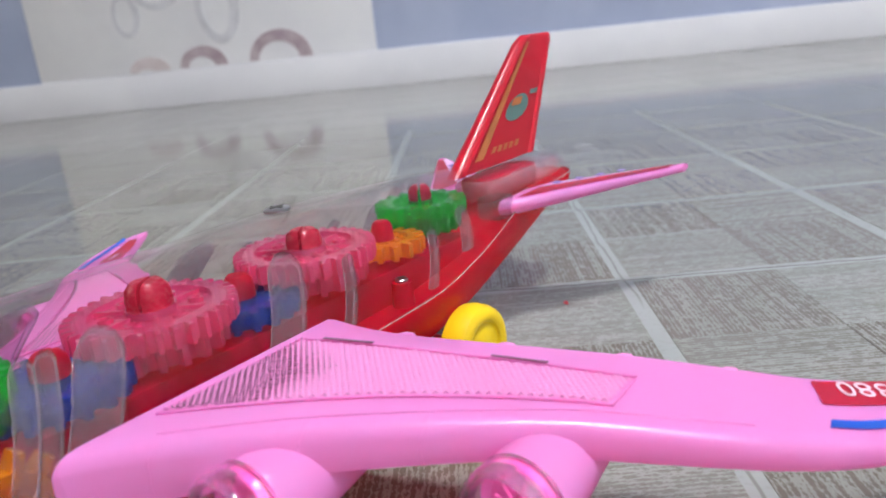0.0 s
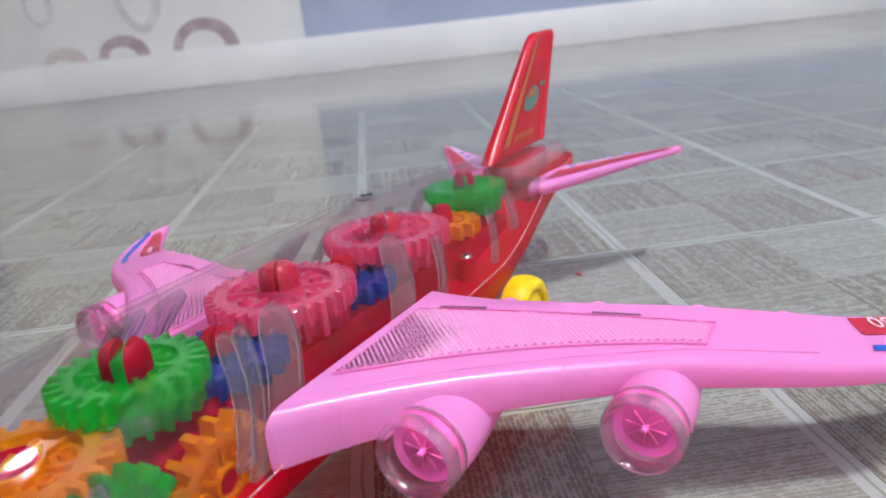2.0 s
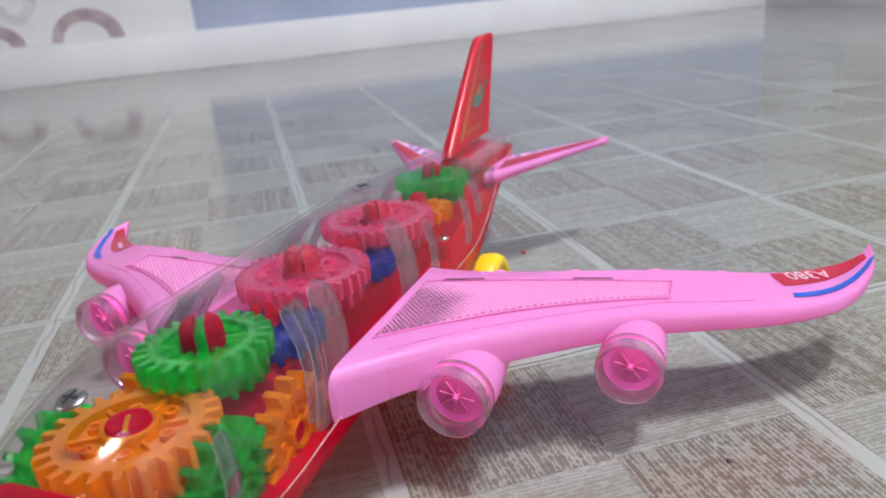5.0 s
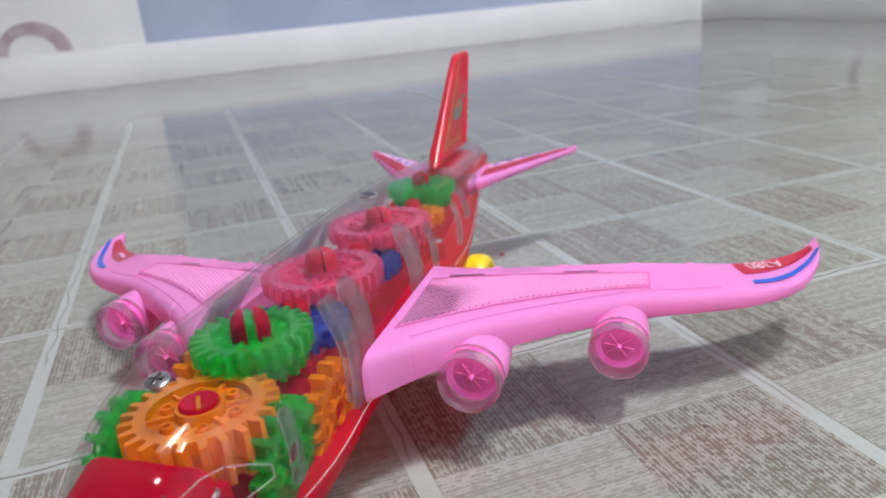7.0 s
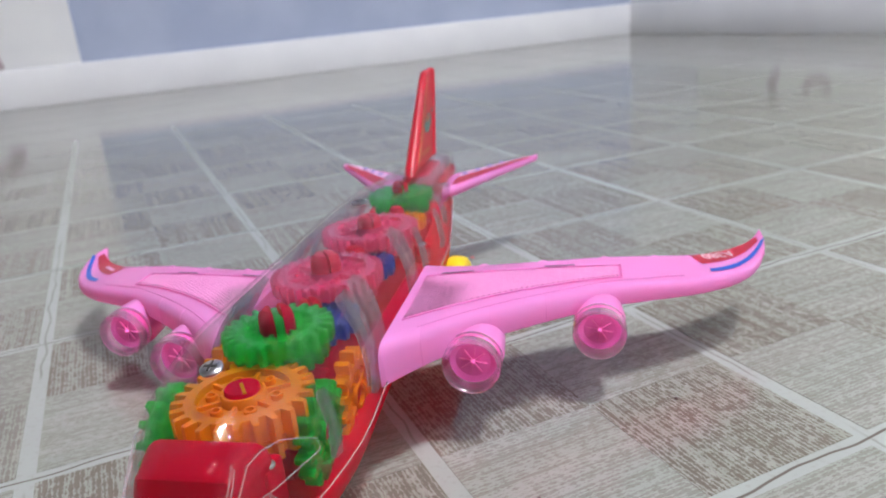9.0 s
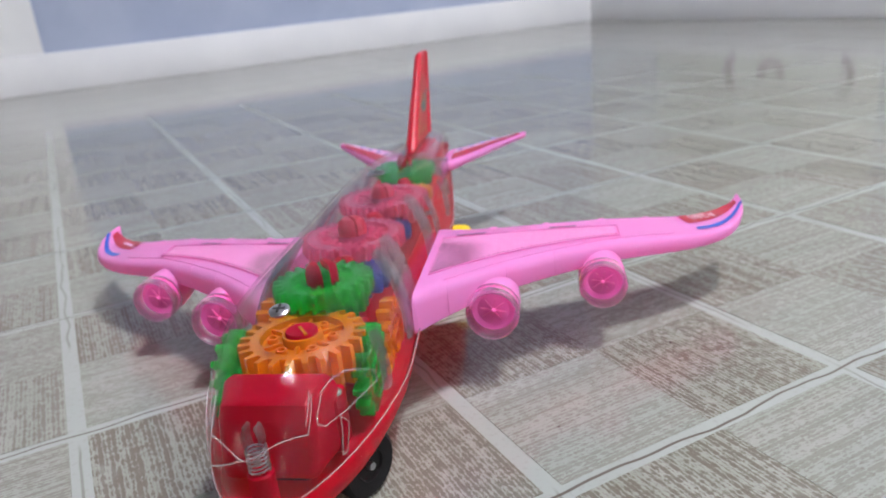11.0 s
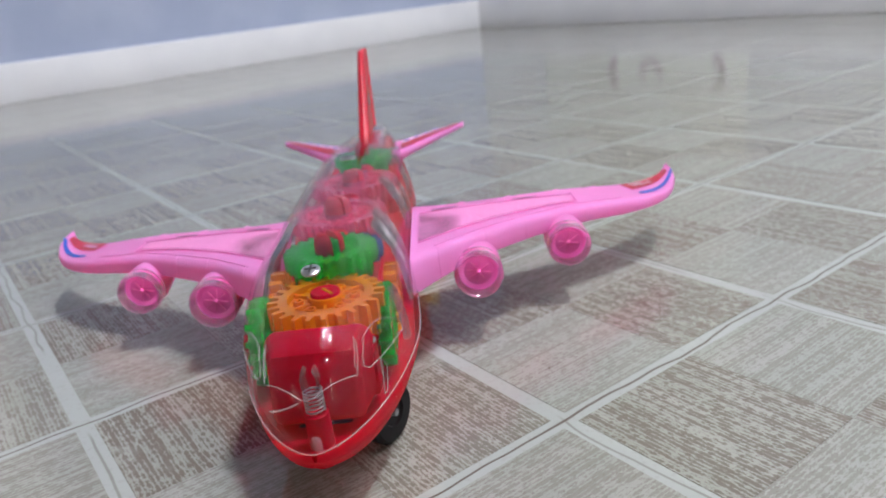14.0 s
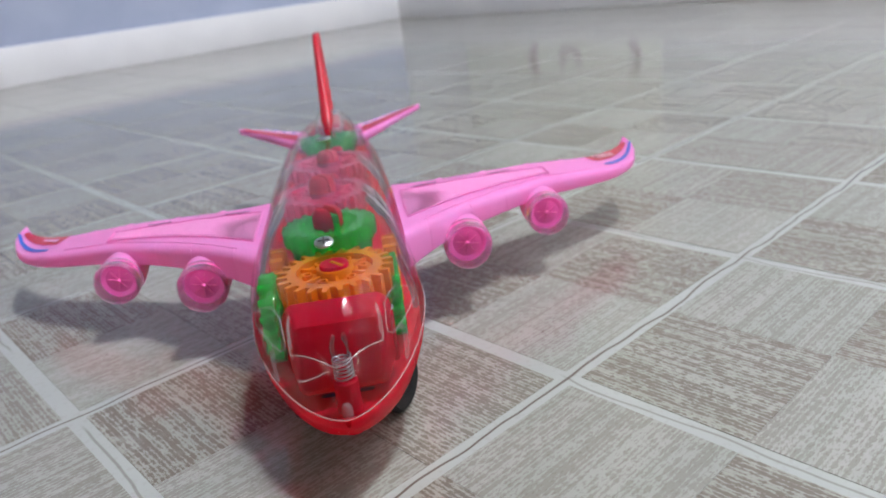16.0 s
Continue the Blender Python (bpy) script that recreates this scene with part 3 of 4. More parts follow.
for y, z0, z1, width, lean in ((0.1085, 0.038, 0.0615, 0.0105, 0.50), (0.1570, 0.040, 0.0618, 0.0100, 0.50), (0.0935, 0.036, 0.0612, 0.0045, 0.40), (0.0978, 0.031, 0.0610, 0.0040, 0.40),
                               (0.1752, 0.036, 0.056, 0.003, 0.42), (0.2112, 0.036, 0.053, 0.003, 0.42), (0.2310, 0.041, 0.055, 0.005, 0.30), (0.0550, 0.033, 0.051, 0.003, 0.20)):
    for side in (1, -1):
        outline = [(y + width / 2, z0)]
        outline += [(y + width / 2, z0 + (z1 - width / 2 - z0) * k / 4) for k in range(1, 4)]
        outline += [(y + width / 2 * math.cos(math.pi * k / 12), z1 - width / 2 + width / 2 * math.sin(math.pi * k / 12)) for k in range(13)]
        outline += [(y - width / 2, z0 + (z1 - width / 2 - z0) * (4 - k) / 4) for k in range(1, 5)]
        outline = [(py - lean * (z1 - pz), pz) for py, pz in outline]
        fresh = bmesh.new()
        out = [fresh.verts.new(on_shell(py, pz, side, -0.0014)) for py, pz in outline]
        back = [fresh.verts.new(on_shell(py, pz, side, -0.0032)) for py, pz in outline]
        fresh.faces.new(out)
        fresh.faces.new(back[::-1])
        for k in range(len(out)):
            fresh.faces.new((out[k], out[(k + 1) % len(out)], back[(k + 1) % len(out)], back[k]))
        rib = part("shell_rib", fresh, RIB, plane, "clear rib inside the shell")
        rib.visible_shadow = False
        line = part("rib_edge", tube([on_shell(py, pz, side, -0.0030) for py, pz in outline], 0.00017), RIM, rib)
        line.visible_shadow = False

part("motor", turned(((0, -0.008), (0.0020, -0.008), (0.0023, -0.007), (0.0023, 0.007), (0.0020, 0.008), (0, 0.008)), 20, m=pose(0.001, 0.0245, 0.0195, 0, 90)), BLUE, plane, "dark blue motor in the nose")
# inner red works: raised chassis, nose box, bracket, post and spring
part("chassis", box(-0.012, 0.012, 0.088, 0.242, 0.028, 0.0415, 0.002), RED, plane)
part("chassis", box(-0.0135, 0.0135, 0.050, 0.086, 0.024, 0.040, 0.002), RED, plane)
bm = box(-0.0155, 0.0165, 0.0160, 0.0352, 0.026, 0.0472, 0.0036, 5)
for v in bm.verts:
    if v.co.y < 0.024:
        v.co.x *= 0.84
    if v.co.y < 0.024 and v.co.z > 0.04:
        v.co.y += 0.003
        v.co.z -= 0.002
    if v.co.z > 0.044:
        v.co.z += 0.0030 * (1 - (v.co.x / 0.017) ** 2)
part("nose_box", bm, NOSE_RED, plane, "red inner box behind the nose", pose(0.001, 0, 0))
part("bracket", box(0.0135, 0.0178, 0.0290, 0.038, 0.026, 0.0425, 0.0012), NOSE_RED, plane)
part("nose_post", turned(((0, 0.018), (0.0036, 0.018), (0.0034, 0.0335), (0.0029, 0.034), (0, 0.034)), 20), NOSE_RED, plane, at=pose(0.0020, 0.011, 0))
coil = [(0.0026 * math.cos(k * 0.55), 0.0026 * math.sin(k * 0.55), 0.034 + 0.0068 * k / 70) for k in range(71)]
part("spring", tube(coil, 0.00028), STEEL, plane, "steel coil spring", at=pose(0.0020, 0.011, 0))
ob = part("clear_loop", ring(0.0026, 0.0048, 0.0012, depth=0.003, low=125, high=415), RIB, plane, at=pose(0.0020, 0.0095, 0.0435))
ob.visible_shadow = False

ob = part("clear_arm", tube([(-0.0106, 0.0114, 0.0353), (-0.0092, 0.0115, 0.0349), (-0.0075, 0.0116, 0.0350), (-0.0050, 0.0118, 0.0355), (-0.0030, 0.0119, 0.0363)], 0.00028), LINE, plane)
ob.visible_shadow = False


def screw(x, y, z, r, tilt=0.0, yaw=0.0):
    m = pose(x, y, z, tilt, yaw, 0)
    head = part("screw", turned(((0, 0.0), (r, 0.0), (r, 0.0006), (r * 0.8, 0.001), (0, 0.0011)), 20), STEEL, plane, "small steel screw", m)
    # raised bars in darker steel stand for the shade inside the cut
    cross = box(-r * 0.6, r * 0.6, -r * 0.1, r * 0.1, 0.001, 0.0013)
    box(-r * 0.1, r * 0.1, -r * 0.6, r * 0.6, 0.0010, 0.0014, bm=cross)
    part("screw_slot", cross, SLOT_SHADE_STEEL, head)


part("tail_block", box(-0.0065, 0.0065, 0.264, 0.300, 0.0450, 0.0545, 0.0020, 3), ROSE_RED, plane, "dark red block inside the tail")
part("nose_peg", turned(((0, 0.0205), (0.0016, 0.0205), (0.0015, 0.0272), (0.0009, 0.0282), (0, 0.0284)), 16), SOCKET, plane, "small clear pink peg in the nose", at=pose(0.0012, 0.0075, 0))
screw(0.0009, 0.0425, 0.0622, 0.0029, 14)
screw(0.0, 0.171, 0.0666, 0.0036)
screw(0.0164, 0.0325, 0.0424, 0.0017)
screw(0.0160, 0.1995, 0.0385, 0.002)
part("screw_seat", turned(((0, 0.030), (0.0035, 0.030), (0.003, 0.0385), (0, 0.0385)), 18), RED, plane, at=pose(0.0160, 0.1995, 0))


def gear_mesh(r, teeth, thick, hole=0.0, tooth=0.0034):
    """A spur gear about z: toothed rim, thinner web with a raised ring, hub."""
    fresh = bmesh.new()
    root = r - tooth
    prof = []
    for k in range(teeth):
        for da, rr in ((-0.27, root), (-0.15, r), (0.15, r), (0.27, root)):
            a = 2 * math.pi * (k + da) / teeth
            prof.append((rr * math.cos(a), rr * math.sin(a)))
    n = len(prof)
    inner_r = root * 0.80

    def circle(rad, z):
        return [fresh.verts.new((rad * p[0] / math.hypot(*p), rad * p[1] / math.hypot(*p), z)) for p in prof]

    def band(a, b):
        for k in range(n):
            fresh.faces.new((a[k], a[(k + 1) % n], b[(k + 1) % n], b[k]))
    core = max(hole, 0.0012)
    h, web = thick / 2, thick * 0.22
    ht = [fresh.verts.new((x * 0.985, y * 0.985, h)) for x, y in prof]
    lt = [fresh.verts.new((x * 0.985, y * 0.985, -h)) for x, y in prof]
    mt = [fresh.verts.new((x, y, h - 0.0004)) for x, y in prof]
    ml = [fresh.verts.new((x, y, -h + 0.0004)) for x, y in prof]
    loops = [ht, circle(inner_r, h), circle(inner_r * 0.98, web), circle(root * 0.36, web), circle(root * 0.34, h * 1.1), circle(core, h * 1.1),
             circle(core, -h * 1.1), circle(root * 0.34, -h * 1.1), circle(root * 0.36, -web), circle(inner_r * 0.98, -web), circle(inner_r, -h), lt, ml, mt]
    for a, b in zip(loops, loops[1:] + loops[:1]):
        band(a, b)
    if r > 0.011:
        for k in range(6):
            bar = box(root * 0.35, inner_r, -0.0005, 0.0005, -h * 0.8, h * 0.8)
            bar.transform(pose(0, 0, 0, 0, 0, 60 * k))
            fresh = join(fresh, bar)
            peg = turned(((0, -h * 0.85), (root * 0.11, -h * 0.85), (root * 0.11, h * 0.85), (root * 0.07, h * 0.85), (root * 0.07, 0.0), (0, 0.0)), 12, m=pose(root * 0.58 * math.cos(radians(60 * k + 30)), root * 0.58 * math.sin(radians(60 * k + 30)), 0))
            fresh = join(fresh, peg)
    return fresh


def knob(r, h, slit=0.0):
    """A shaft with a rounded head; slit: the gap that splits the head in two halves."""
    bm = turned(((0, -0.010), (r * 0.7, -0.010), (r * 0.7, -0.002), (r, -0.001), (r, h * 0.55), (r * 0.92, h * 0.8), (r * 0.65, h * 0.97), (0, h)), 24)
    if slit:
        halves = []
        for sign in (1, -1):
            half = bm.copy()
            bmesh.ops.bisect_plane(half, geom=list(half.verts) + list(half.edges) + list(half.faces), plane_co=(sign * slit / 2, 0, 0), plane_no=(-sign, 0, 0), clear_outer=True)
            bmesh.ops.holes_fill(half, edges=[e for e in half.edges if e.is_boundary])
            halves.append(half)
        bm.free()
        bm = join(halves[0], halves[1])
    return bm


# x, y, z, radius, teeth, thickness, material, colour word, knob radius, knob height, slit
for x, y, z, r, teeth, thick, mat, word, kr, kh, slit in (
        (0.002, 0.0525, 0.0465, 0.0186, 24, 0.0072, ORANGE, "orange", 0.0047, 0.0058, 0), (0.001, 0.0800, 0.0535, 0.0163, 24, 0.0055, GREEN, "green", 0.0052, 0.0085, 0.0028),
        (-0.002, 0.1305, 0.0512, 0.0200, 34, 0.0052, ROSE, "rose", 0.0054, 0.0092, 0.0009), (0.0, 0.1785, 0.0520, 0.0200, 34, 0.0050, ROSE, "rose", 0.0050, 0.0076, 0.0008),
        (0.0, 0.2320, 0.0525, 0.0155, 18, 0.0045, GREEN, "green", 0.0038, 0.0075, 0.0012), (0.004, 0.2070, 0.0465, 0.0130, 16, 0.0045, ORANGE, "orange", 0.0034, 0.0080, 0),
        (0.001, 0.1535, 0.0455, 0.0150, 18, 0.0050, BLUE, "blue", 0.0040, 0.0090, 0), (0.001, 0.1040, 0.0455, 0.0160, 18, 0.0055, BLUE, "blue", 0.0042, 0.0085, 0.001)):
    g = part("gear", gear_mesh(r, teeth, thick, kr * 0.7, 0.0023 if teeth > 30 else 0.0033), mat, plane, word + " translucent plastic gear", pose(x, y, z, 0, 0, 35))
    head = knob(kr, kh, slit) if y > 0.06 else turned(((0, -0.010), (kr, -0.010), (kr, 0.0048), (kr * 0.94, 0.0053), (0, 0.0053)), 28)
    part("gear_shaft", head, ROSE_RED if word == "rose" else NOSE_RED if y < 0.06 else RED, g, "red shaft knob")
    if y < 0.06:
        part("hub_ring", turned(((0.0049, 0.001), (0.0061, 0.001), (0.0059, 0.0040), (0.0057, 0.0043), (0.0052, 0.0043), (0.0049, 0.0040), (0.0049, 0.001)), 28), mat, g, "raised orange hub ring")
    if y < 0.06:
        part("hub_slit", box(-0.00045, 0.00045, -kr * 0.95, kr * 0.3, 0.0048, 0.0056), mat, g)
    if word == "green":
        part("divider", box(-slit * 0.45, slit * 0.45, -kr, kr, -0.001, kh * 0.75, 0.0003), mat, g, "green plate between the knob halves")
    if y < 0.06:
        part("pinion", gear_mesh(r * 0.94, 22, 0.0046, 0.002, 0.0028), mat, g, at=pose(0, 0, -thick / 2 - 0.0028, 0, 0, 8))
    if word in ("green", "rose"):
        part("pinion", gear_mesh(r * 0.86, 20, 0.0052, 0.002, 0.0028), mat, g, at=pose(0, 0, -thick / 2 - 0.0028, 0, 0, 7))
for x, y, z, r, teeth, thick, mat, word in (
        (0.0195, 0.0575, 0.0355, 0.0140, 16, 0.0045, GREEN, "green"), (-0.0195, 0.0510, 0.0372, 0.0143, 16, 0.0045, GREEN, "green"),
        (0.0205, 0.0815, 0.0325, 0.0145, 16, 0.0045, ORANGE, "orange"), (-0.0185, 0.0790, 0.0345, 0.0145, 16, 0.0045, ORANGE, "orange")):
    g = part("gear", gear_mesh(r, teeth, thick, 0.003), mat, plane, word + " translucent upright gear", pose(x, y, z, 0, 90, 0))
    part("gear_shaft", turned(((0, -0.006), (0.0028, -0.006), (0.0028, 0.0012), (0, 0.0012)), 16), RED, g)

# ---- wings ----


WING_X = (0.0270, 0.034, 0.040, 0.050, 0.060, 0.075, 0.096, 0.118, 0.1285, 0.1400, 0.1480, 0.1540, 0.1580, 0.1600, 0.1612)
WING_LE = (0.0885, 0.097, 0.103, 0.113, 0.1215, 0.1335, 0.1485, 0.1605, 0.1665, 0.1745, 0.1820, 0.1890, 0.1965, 0.2045, 0.2160)
WING_TE = (0.1612, 0.1608, 0.1612, 0.163, 0.1665, 0.1725, 0.181, 0.190, 0.1945, 0.2025, 0.2085, 0.2145, 0.2200, 0.2240, 0.2255)
WING_Z = (0.0440, 0.0437, 0.0433, 0.0426, 0.0418, 0.0403, 0.0382, 0.0348, 0.0330, 0.0311, 0.0301, 0.0302, 0.0309, 0.0318, 0.0327)
WING_T = (0.0138, 0.0127, 0.0118, 0.0106, 0.0098, 0.0090, 0.0080, 0.0070, 0.0064, 0.0055, 0.0047, 0.0040, 0.0033, 0.0026, 0.0017)


def wing_row(f):
    d = min(0.004, max(0.0, 0.1608 - f), max(0.0, f - 0.0275))
    return [float(np.mean([np.interp(f + q * d, WING_X, v) for q in (-1, -0.5, 0, 0.5, 1)])) for v in (WING_LE, WING_TE, WING_Z, WING_T)]


def wing_top(x, y):
    le, te, zt, th = wing_row(x)
    return zt


def leading_edge(x, lift=0.0):
    """The rounded crest and the steep face of the wing's front, from the top surface down: (y, z) pairs."""
    le, te, zt, th = wing_row(x)
    r = min(0.0042, th * 0.42)
    pts = [(le + 0.0085, zt), (le + 0.0060, zt - 0.00005)]
    for k in range(6):
        a = radians(90 - 80 * k / 5)
        pts.append((le + 0.0005 + r * 1.15 * (1 - math.cos(a)) - lift * math.cos(a), zt - 0.0002 - r * (1 - math.sin(a)) + lift * math.sin(a)))
    pts.append((le + 0.0002 - lift, zt - th * 0.72))
    pts.append((le + 0.0006 - lift, zt - th + 0.0005))
    pts.append((le + 0.0016, zt - th - lift))
    return pts


def wing_mesh(side):
    fresh = bmesh.new()
    rows = []
    spans = [0.0270, 0.0285, 0.031, 0.034, 0.038, 0.042, 0.046, 0.050, 0.055, 0.060, 0.066, 0.072, 0.078, 0.084, 0.090, 0.097, 0.104, 0.111, 0.118, 0.124, 0.1285, 0.133, 0.1375, 0.142, 0.146, 0.150, 0.153, 0.156, 0.158, 0.1592, 0.1603, 0.1612]
    for x in spans:
        le, te, zt, th = wing_row(x)
        c = te - le
        thin = min(0.0038, th * 0.8)
        row = [(side * x, te - 0.0004, zt - thin), (side * x, te, zt - 0.0012)]
        row += [(side * x, le + c * f, zt) for f in (0.965, 0.8, 0.6)]
        row += [(side * x, min(y, le + c * 0.58), z) for y, z in leading_edge(x)]
        row.append((side * x, le + c * 0.3, zt - th * 0.92))
        rows.append([Vector(p) for p in row])
    made = loft(rows, fresh)
    for a, b in zip(made, made[1:]):
        fresh.faces.new((a[-1], a[0], b[0], b[-1]))
    fresh.faces.new(made[0])
    fresh.faces.new(made[-1])
    return fresh


def quad_point(q, u, v):
    a, b, c, d = [Vector(p) for p in q]
    return (a * (1 - u) + b * u) * (1 - v) + (d * (1 - u) + c * u) * v


PANEL = ((0.0300, 0.1090), (0.1010, 0.1594), (0.1007, 0.1718), (0.0300, 0.1470))


def panel_front(u):
    """The bowed front edge of the panel, at a share u of its length."""
    return PANEL[0][1] + (PANEL[1][1] - PANEL[0][1]) * u + 0.0046 * 4 * u * (1 - u)


def knurl_meshes(side):
    """The pressed panel of the wing, a lattice of little diamond pyramids: the pink ones, the clear row along the front
    edge, and the tips near the root, painted dark red as if the hull showed in the panel."""
    pink, glassy, bed = bmesh.new(), bmesh.new(), bmesh.new()
    a, b = 0.00088, 0.00085
    luck = random.Random(3)

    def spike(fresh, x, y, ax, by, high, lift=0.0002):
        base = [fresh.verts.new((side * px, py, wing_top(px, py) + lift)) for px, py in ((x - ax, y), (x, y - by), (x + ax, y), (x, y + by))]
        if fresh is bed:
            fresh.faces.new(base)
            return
        tx, ty = x + luck.uniform(-0.1, 0.1) * ax, y + luck.uniform(-0.1, 0.1) * by
        tip = fresh.verts.new((side * tx, ty, wing_top(tx, ty) + high * luck.uniform(0.9, 1.1)))
        for m in range(4):
            fresh.faces.new((base[m], base[(m + 1) % 4], tip))

    for i in range(int(0.073 / a)):
        x = PANEL[0][0] + 0.0008 + i * a
        u = (x - PANEL[0][0]) / (PANEL[1][0] - PANEL[0][0])
        if u > 0.985:
            continue
        y0 = panel_front(u)
        y1 = PANEL[3][1] + (PANEL[2][1] - PANEL[3][1]) * u
        for j in range(60):
            y = 0.109 + (2 * j + i % 2) * b
            if y0 + 0.0011 < y < y1 - 0.0004:
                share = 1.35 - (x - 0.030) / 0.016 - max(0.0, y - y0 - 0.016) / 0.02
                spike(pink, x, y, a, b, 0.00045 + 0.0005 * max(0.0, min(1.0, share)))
                # tips near the root: the hull's show-through put into colour
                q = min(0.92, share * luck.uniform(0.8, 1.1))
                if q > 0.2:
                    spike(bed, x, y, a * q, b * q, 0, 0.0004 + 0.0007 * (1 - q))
        if i % 2 == 0:
            spike(glassy, x, y0 + 0.0007, a * 1.3, b * 1.1, 0.0012)
    return pink, glassy, bed


def on_wing(outline, side, lift, thick=0.0002):
    fresh = bmesh.new()
    low = [fresh.verts.new((side * x, y, wing_top(x, y) + lift)) for x, y in outline]
    high = [fresh.verts.new((side * x, y, wing_top(x, y) + lift + thick)) for x, y in outline]
    n = len(outline)
    fresh.faces.new(high)
    fresh.faces.new(low[::-1])
    for k in range(n):
        fresh.faces.new((low[k], low[(k + 1) % n], high[(k + 1) % n], high[k]))
    return fresh


def strip_on_wing(edge_a, edge_b, side, lift=0.0003):
    """A sticker between two edges that follow the wing."""
    fresh = bmesh.new()
    rows = []
    for (xa, ya), (xb, yb) in zip(edge_a, edge_b):
        row = []
        for k in range(5):
            x, y = xa + (xb - xa) * k / 4, ya + (yb - ya) * k / 4
            row.append(Vector((side * x, y, wing_top(x, y) + lift)))
        rows.append(row)
    loft(rows, fresh)
    return fresh


def curve_pts(a, b, c, n=10):
    """A bent edge from a by way of b to c."""
    out = []
    for k in range(n + 1):
        t = k / n
        out.append(tuple(a[i] * (1 - t) ** 2 + 2 * b[i] * t * (1 - t) + c[i] * t * t for i in range(2)))
    return out


for side in (1, -1):
    wing = part("wing", wing_mesh(side), PINK, plane, "pink plastic swept wing", None, smooth=40)
    pink, glassy, bed = knurl_meshes(side)
    part("knurled_panel", pink, KNURL, wing, "pink knurled wing panel", smooth=0)
    ob = part("beaded_edge", glassy, KNURL_CLEAR, wing, "clear beads along the panel edge", smooth=0)
    ob.visible_shadow = False
    part("dark_knurl", bed, HULL_GLIMPSE, wing, "knurl tips painted dark red as hull showing in the panel", smooth=0)
    front = [(PANEL[0][0] + (PANEL[1][0] - PANEL[0][0]) * k / 14, panel_front(k / 14)) for k in range(14)]
    rest = [(a[0] + (b[0] - a[0]) * k / 6, a[1] + (b[1] - a[1]) * k / 6) for a, b in zip(PANEL[1:], PANEL[2:] + PANEL[:1]) for k in range(6)]
    frame_pts = [(side * x, y, wing_top(x, y) + 0.0004) for x, y in front + rest]
    part("panel_lip", tube(frame_pts, 0.00032, True), PINK, wing)
    for u0 in (0.08, 0.6):
        a, b = quad_point(PANEL, u0, 0.985), quad_point(PANEL, u0 + 0.16, 0.985)
        part("panel_slot", on_wing(((a.x, a.y), (b.x, b.y), (b.x, b.y + 0.0007), (a.x, a.y + 0.0007)), side, 0.0009), DARK_SLOT, wing)
    part("sticker", strip_on_wing(curve_pts((0.1327, 0.1852), (0.1470, 0.1940), (0.1588, 0.2140)), curve_pts((0.1288, 0.1926), (0.1420, 0.2020), (0.1585, 0.2185)), side), STICKER_RED, wing, "red wing sticker")
    part("sticker", strip_on_wing(curve_pts((0.1352, 0.1778), (0.1515, 0.1862), (0.1612, 0.2135)), curve_pts((0.1348, 0.1806), (0.1500, 0.1893), (0.1598, 0.2135)), side), STICKER_BLUE, wing, "blue curved stripe sticker")
    for x in (0.049, 0.071, 0.0945, 0.114):
        le, te, zt, th = wing_row(x)
        part("flap_bump", turned(((0, -0.0024), (0.0007, -0.0018), (0.0010, 0.0), (0.0007, 0.0018), (0, 0.0024)), 14, m=pose(side * x, te - 0.0010, zt - 0.0007, 0, 90, 25 * side)), PINK, wing)
    slat = []
    for k in range(25):
        x = 0.036 + (0.124 - 0.036) * k / 24
        y, z = leading_edge(x)[1]
        slat.append((side * x, y, z + 0.00012))
    part("slat_line", tube(slat, 0.0002, sides=5), PINK, wing)
    for x in (0.0375, 0.0570, 0.0745):
        groove = [(side * x, y, z) for y, z in leading_edge(x, -0.00008)[1:]]
        part("slat_joint", tube(groove, 0.00022, sides=5), PINK, wing)
    if side == 1:
        data = bpy.data.curves.new("sticker_text", "FONT")
        data.body, data.size, data.align_x, data.align_y, data.extrude = "A380", 0.0072, "CENTER", "CENTER", 0.00008
        text_ob = new("text_shape", data)
        bpy.context.view_layer.update()
        me = bpy.data.meshes.new_from_object(text_ob.evaluated_get(bpy.context.evaluated_depsgraph_get()))
        bpy.data.objects.remove(text_ob)
        me.materials.clear()
        me.materials.append(STICKER_WHITE)
        me.transform(pose(0.1400, 0.1972, 0, 0, 0, 180 + 33))
        for v in me.vertices:
            v.co.z = wing_top(v.co.x, v.co.y) + 0.00045 + v.co.z
        ob = new("sticker_text", me)
        ob.parent = wing
        ob["label"] = "white sticker lettering"
    else:
        part("sticker_text", strip_on_wing(((0.1345, 0.1900), (0.1450, 0.1995)), ((0.1335, 0.1915), (0.1440, 0.2010)), side, 0.0005), STICKER_LILAC, wing, "white unreadable sticker lettering")

# engines: nacelle, clear front ring, fan and spokes
ENGINES = ((0.0522, 0.1067, 0.0296, 0.0097), (0.0925, 0.1345, 0.0272, 0.0093))
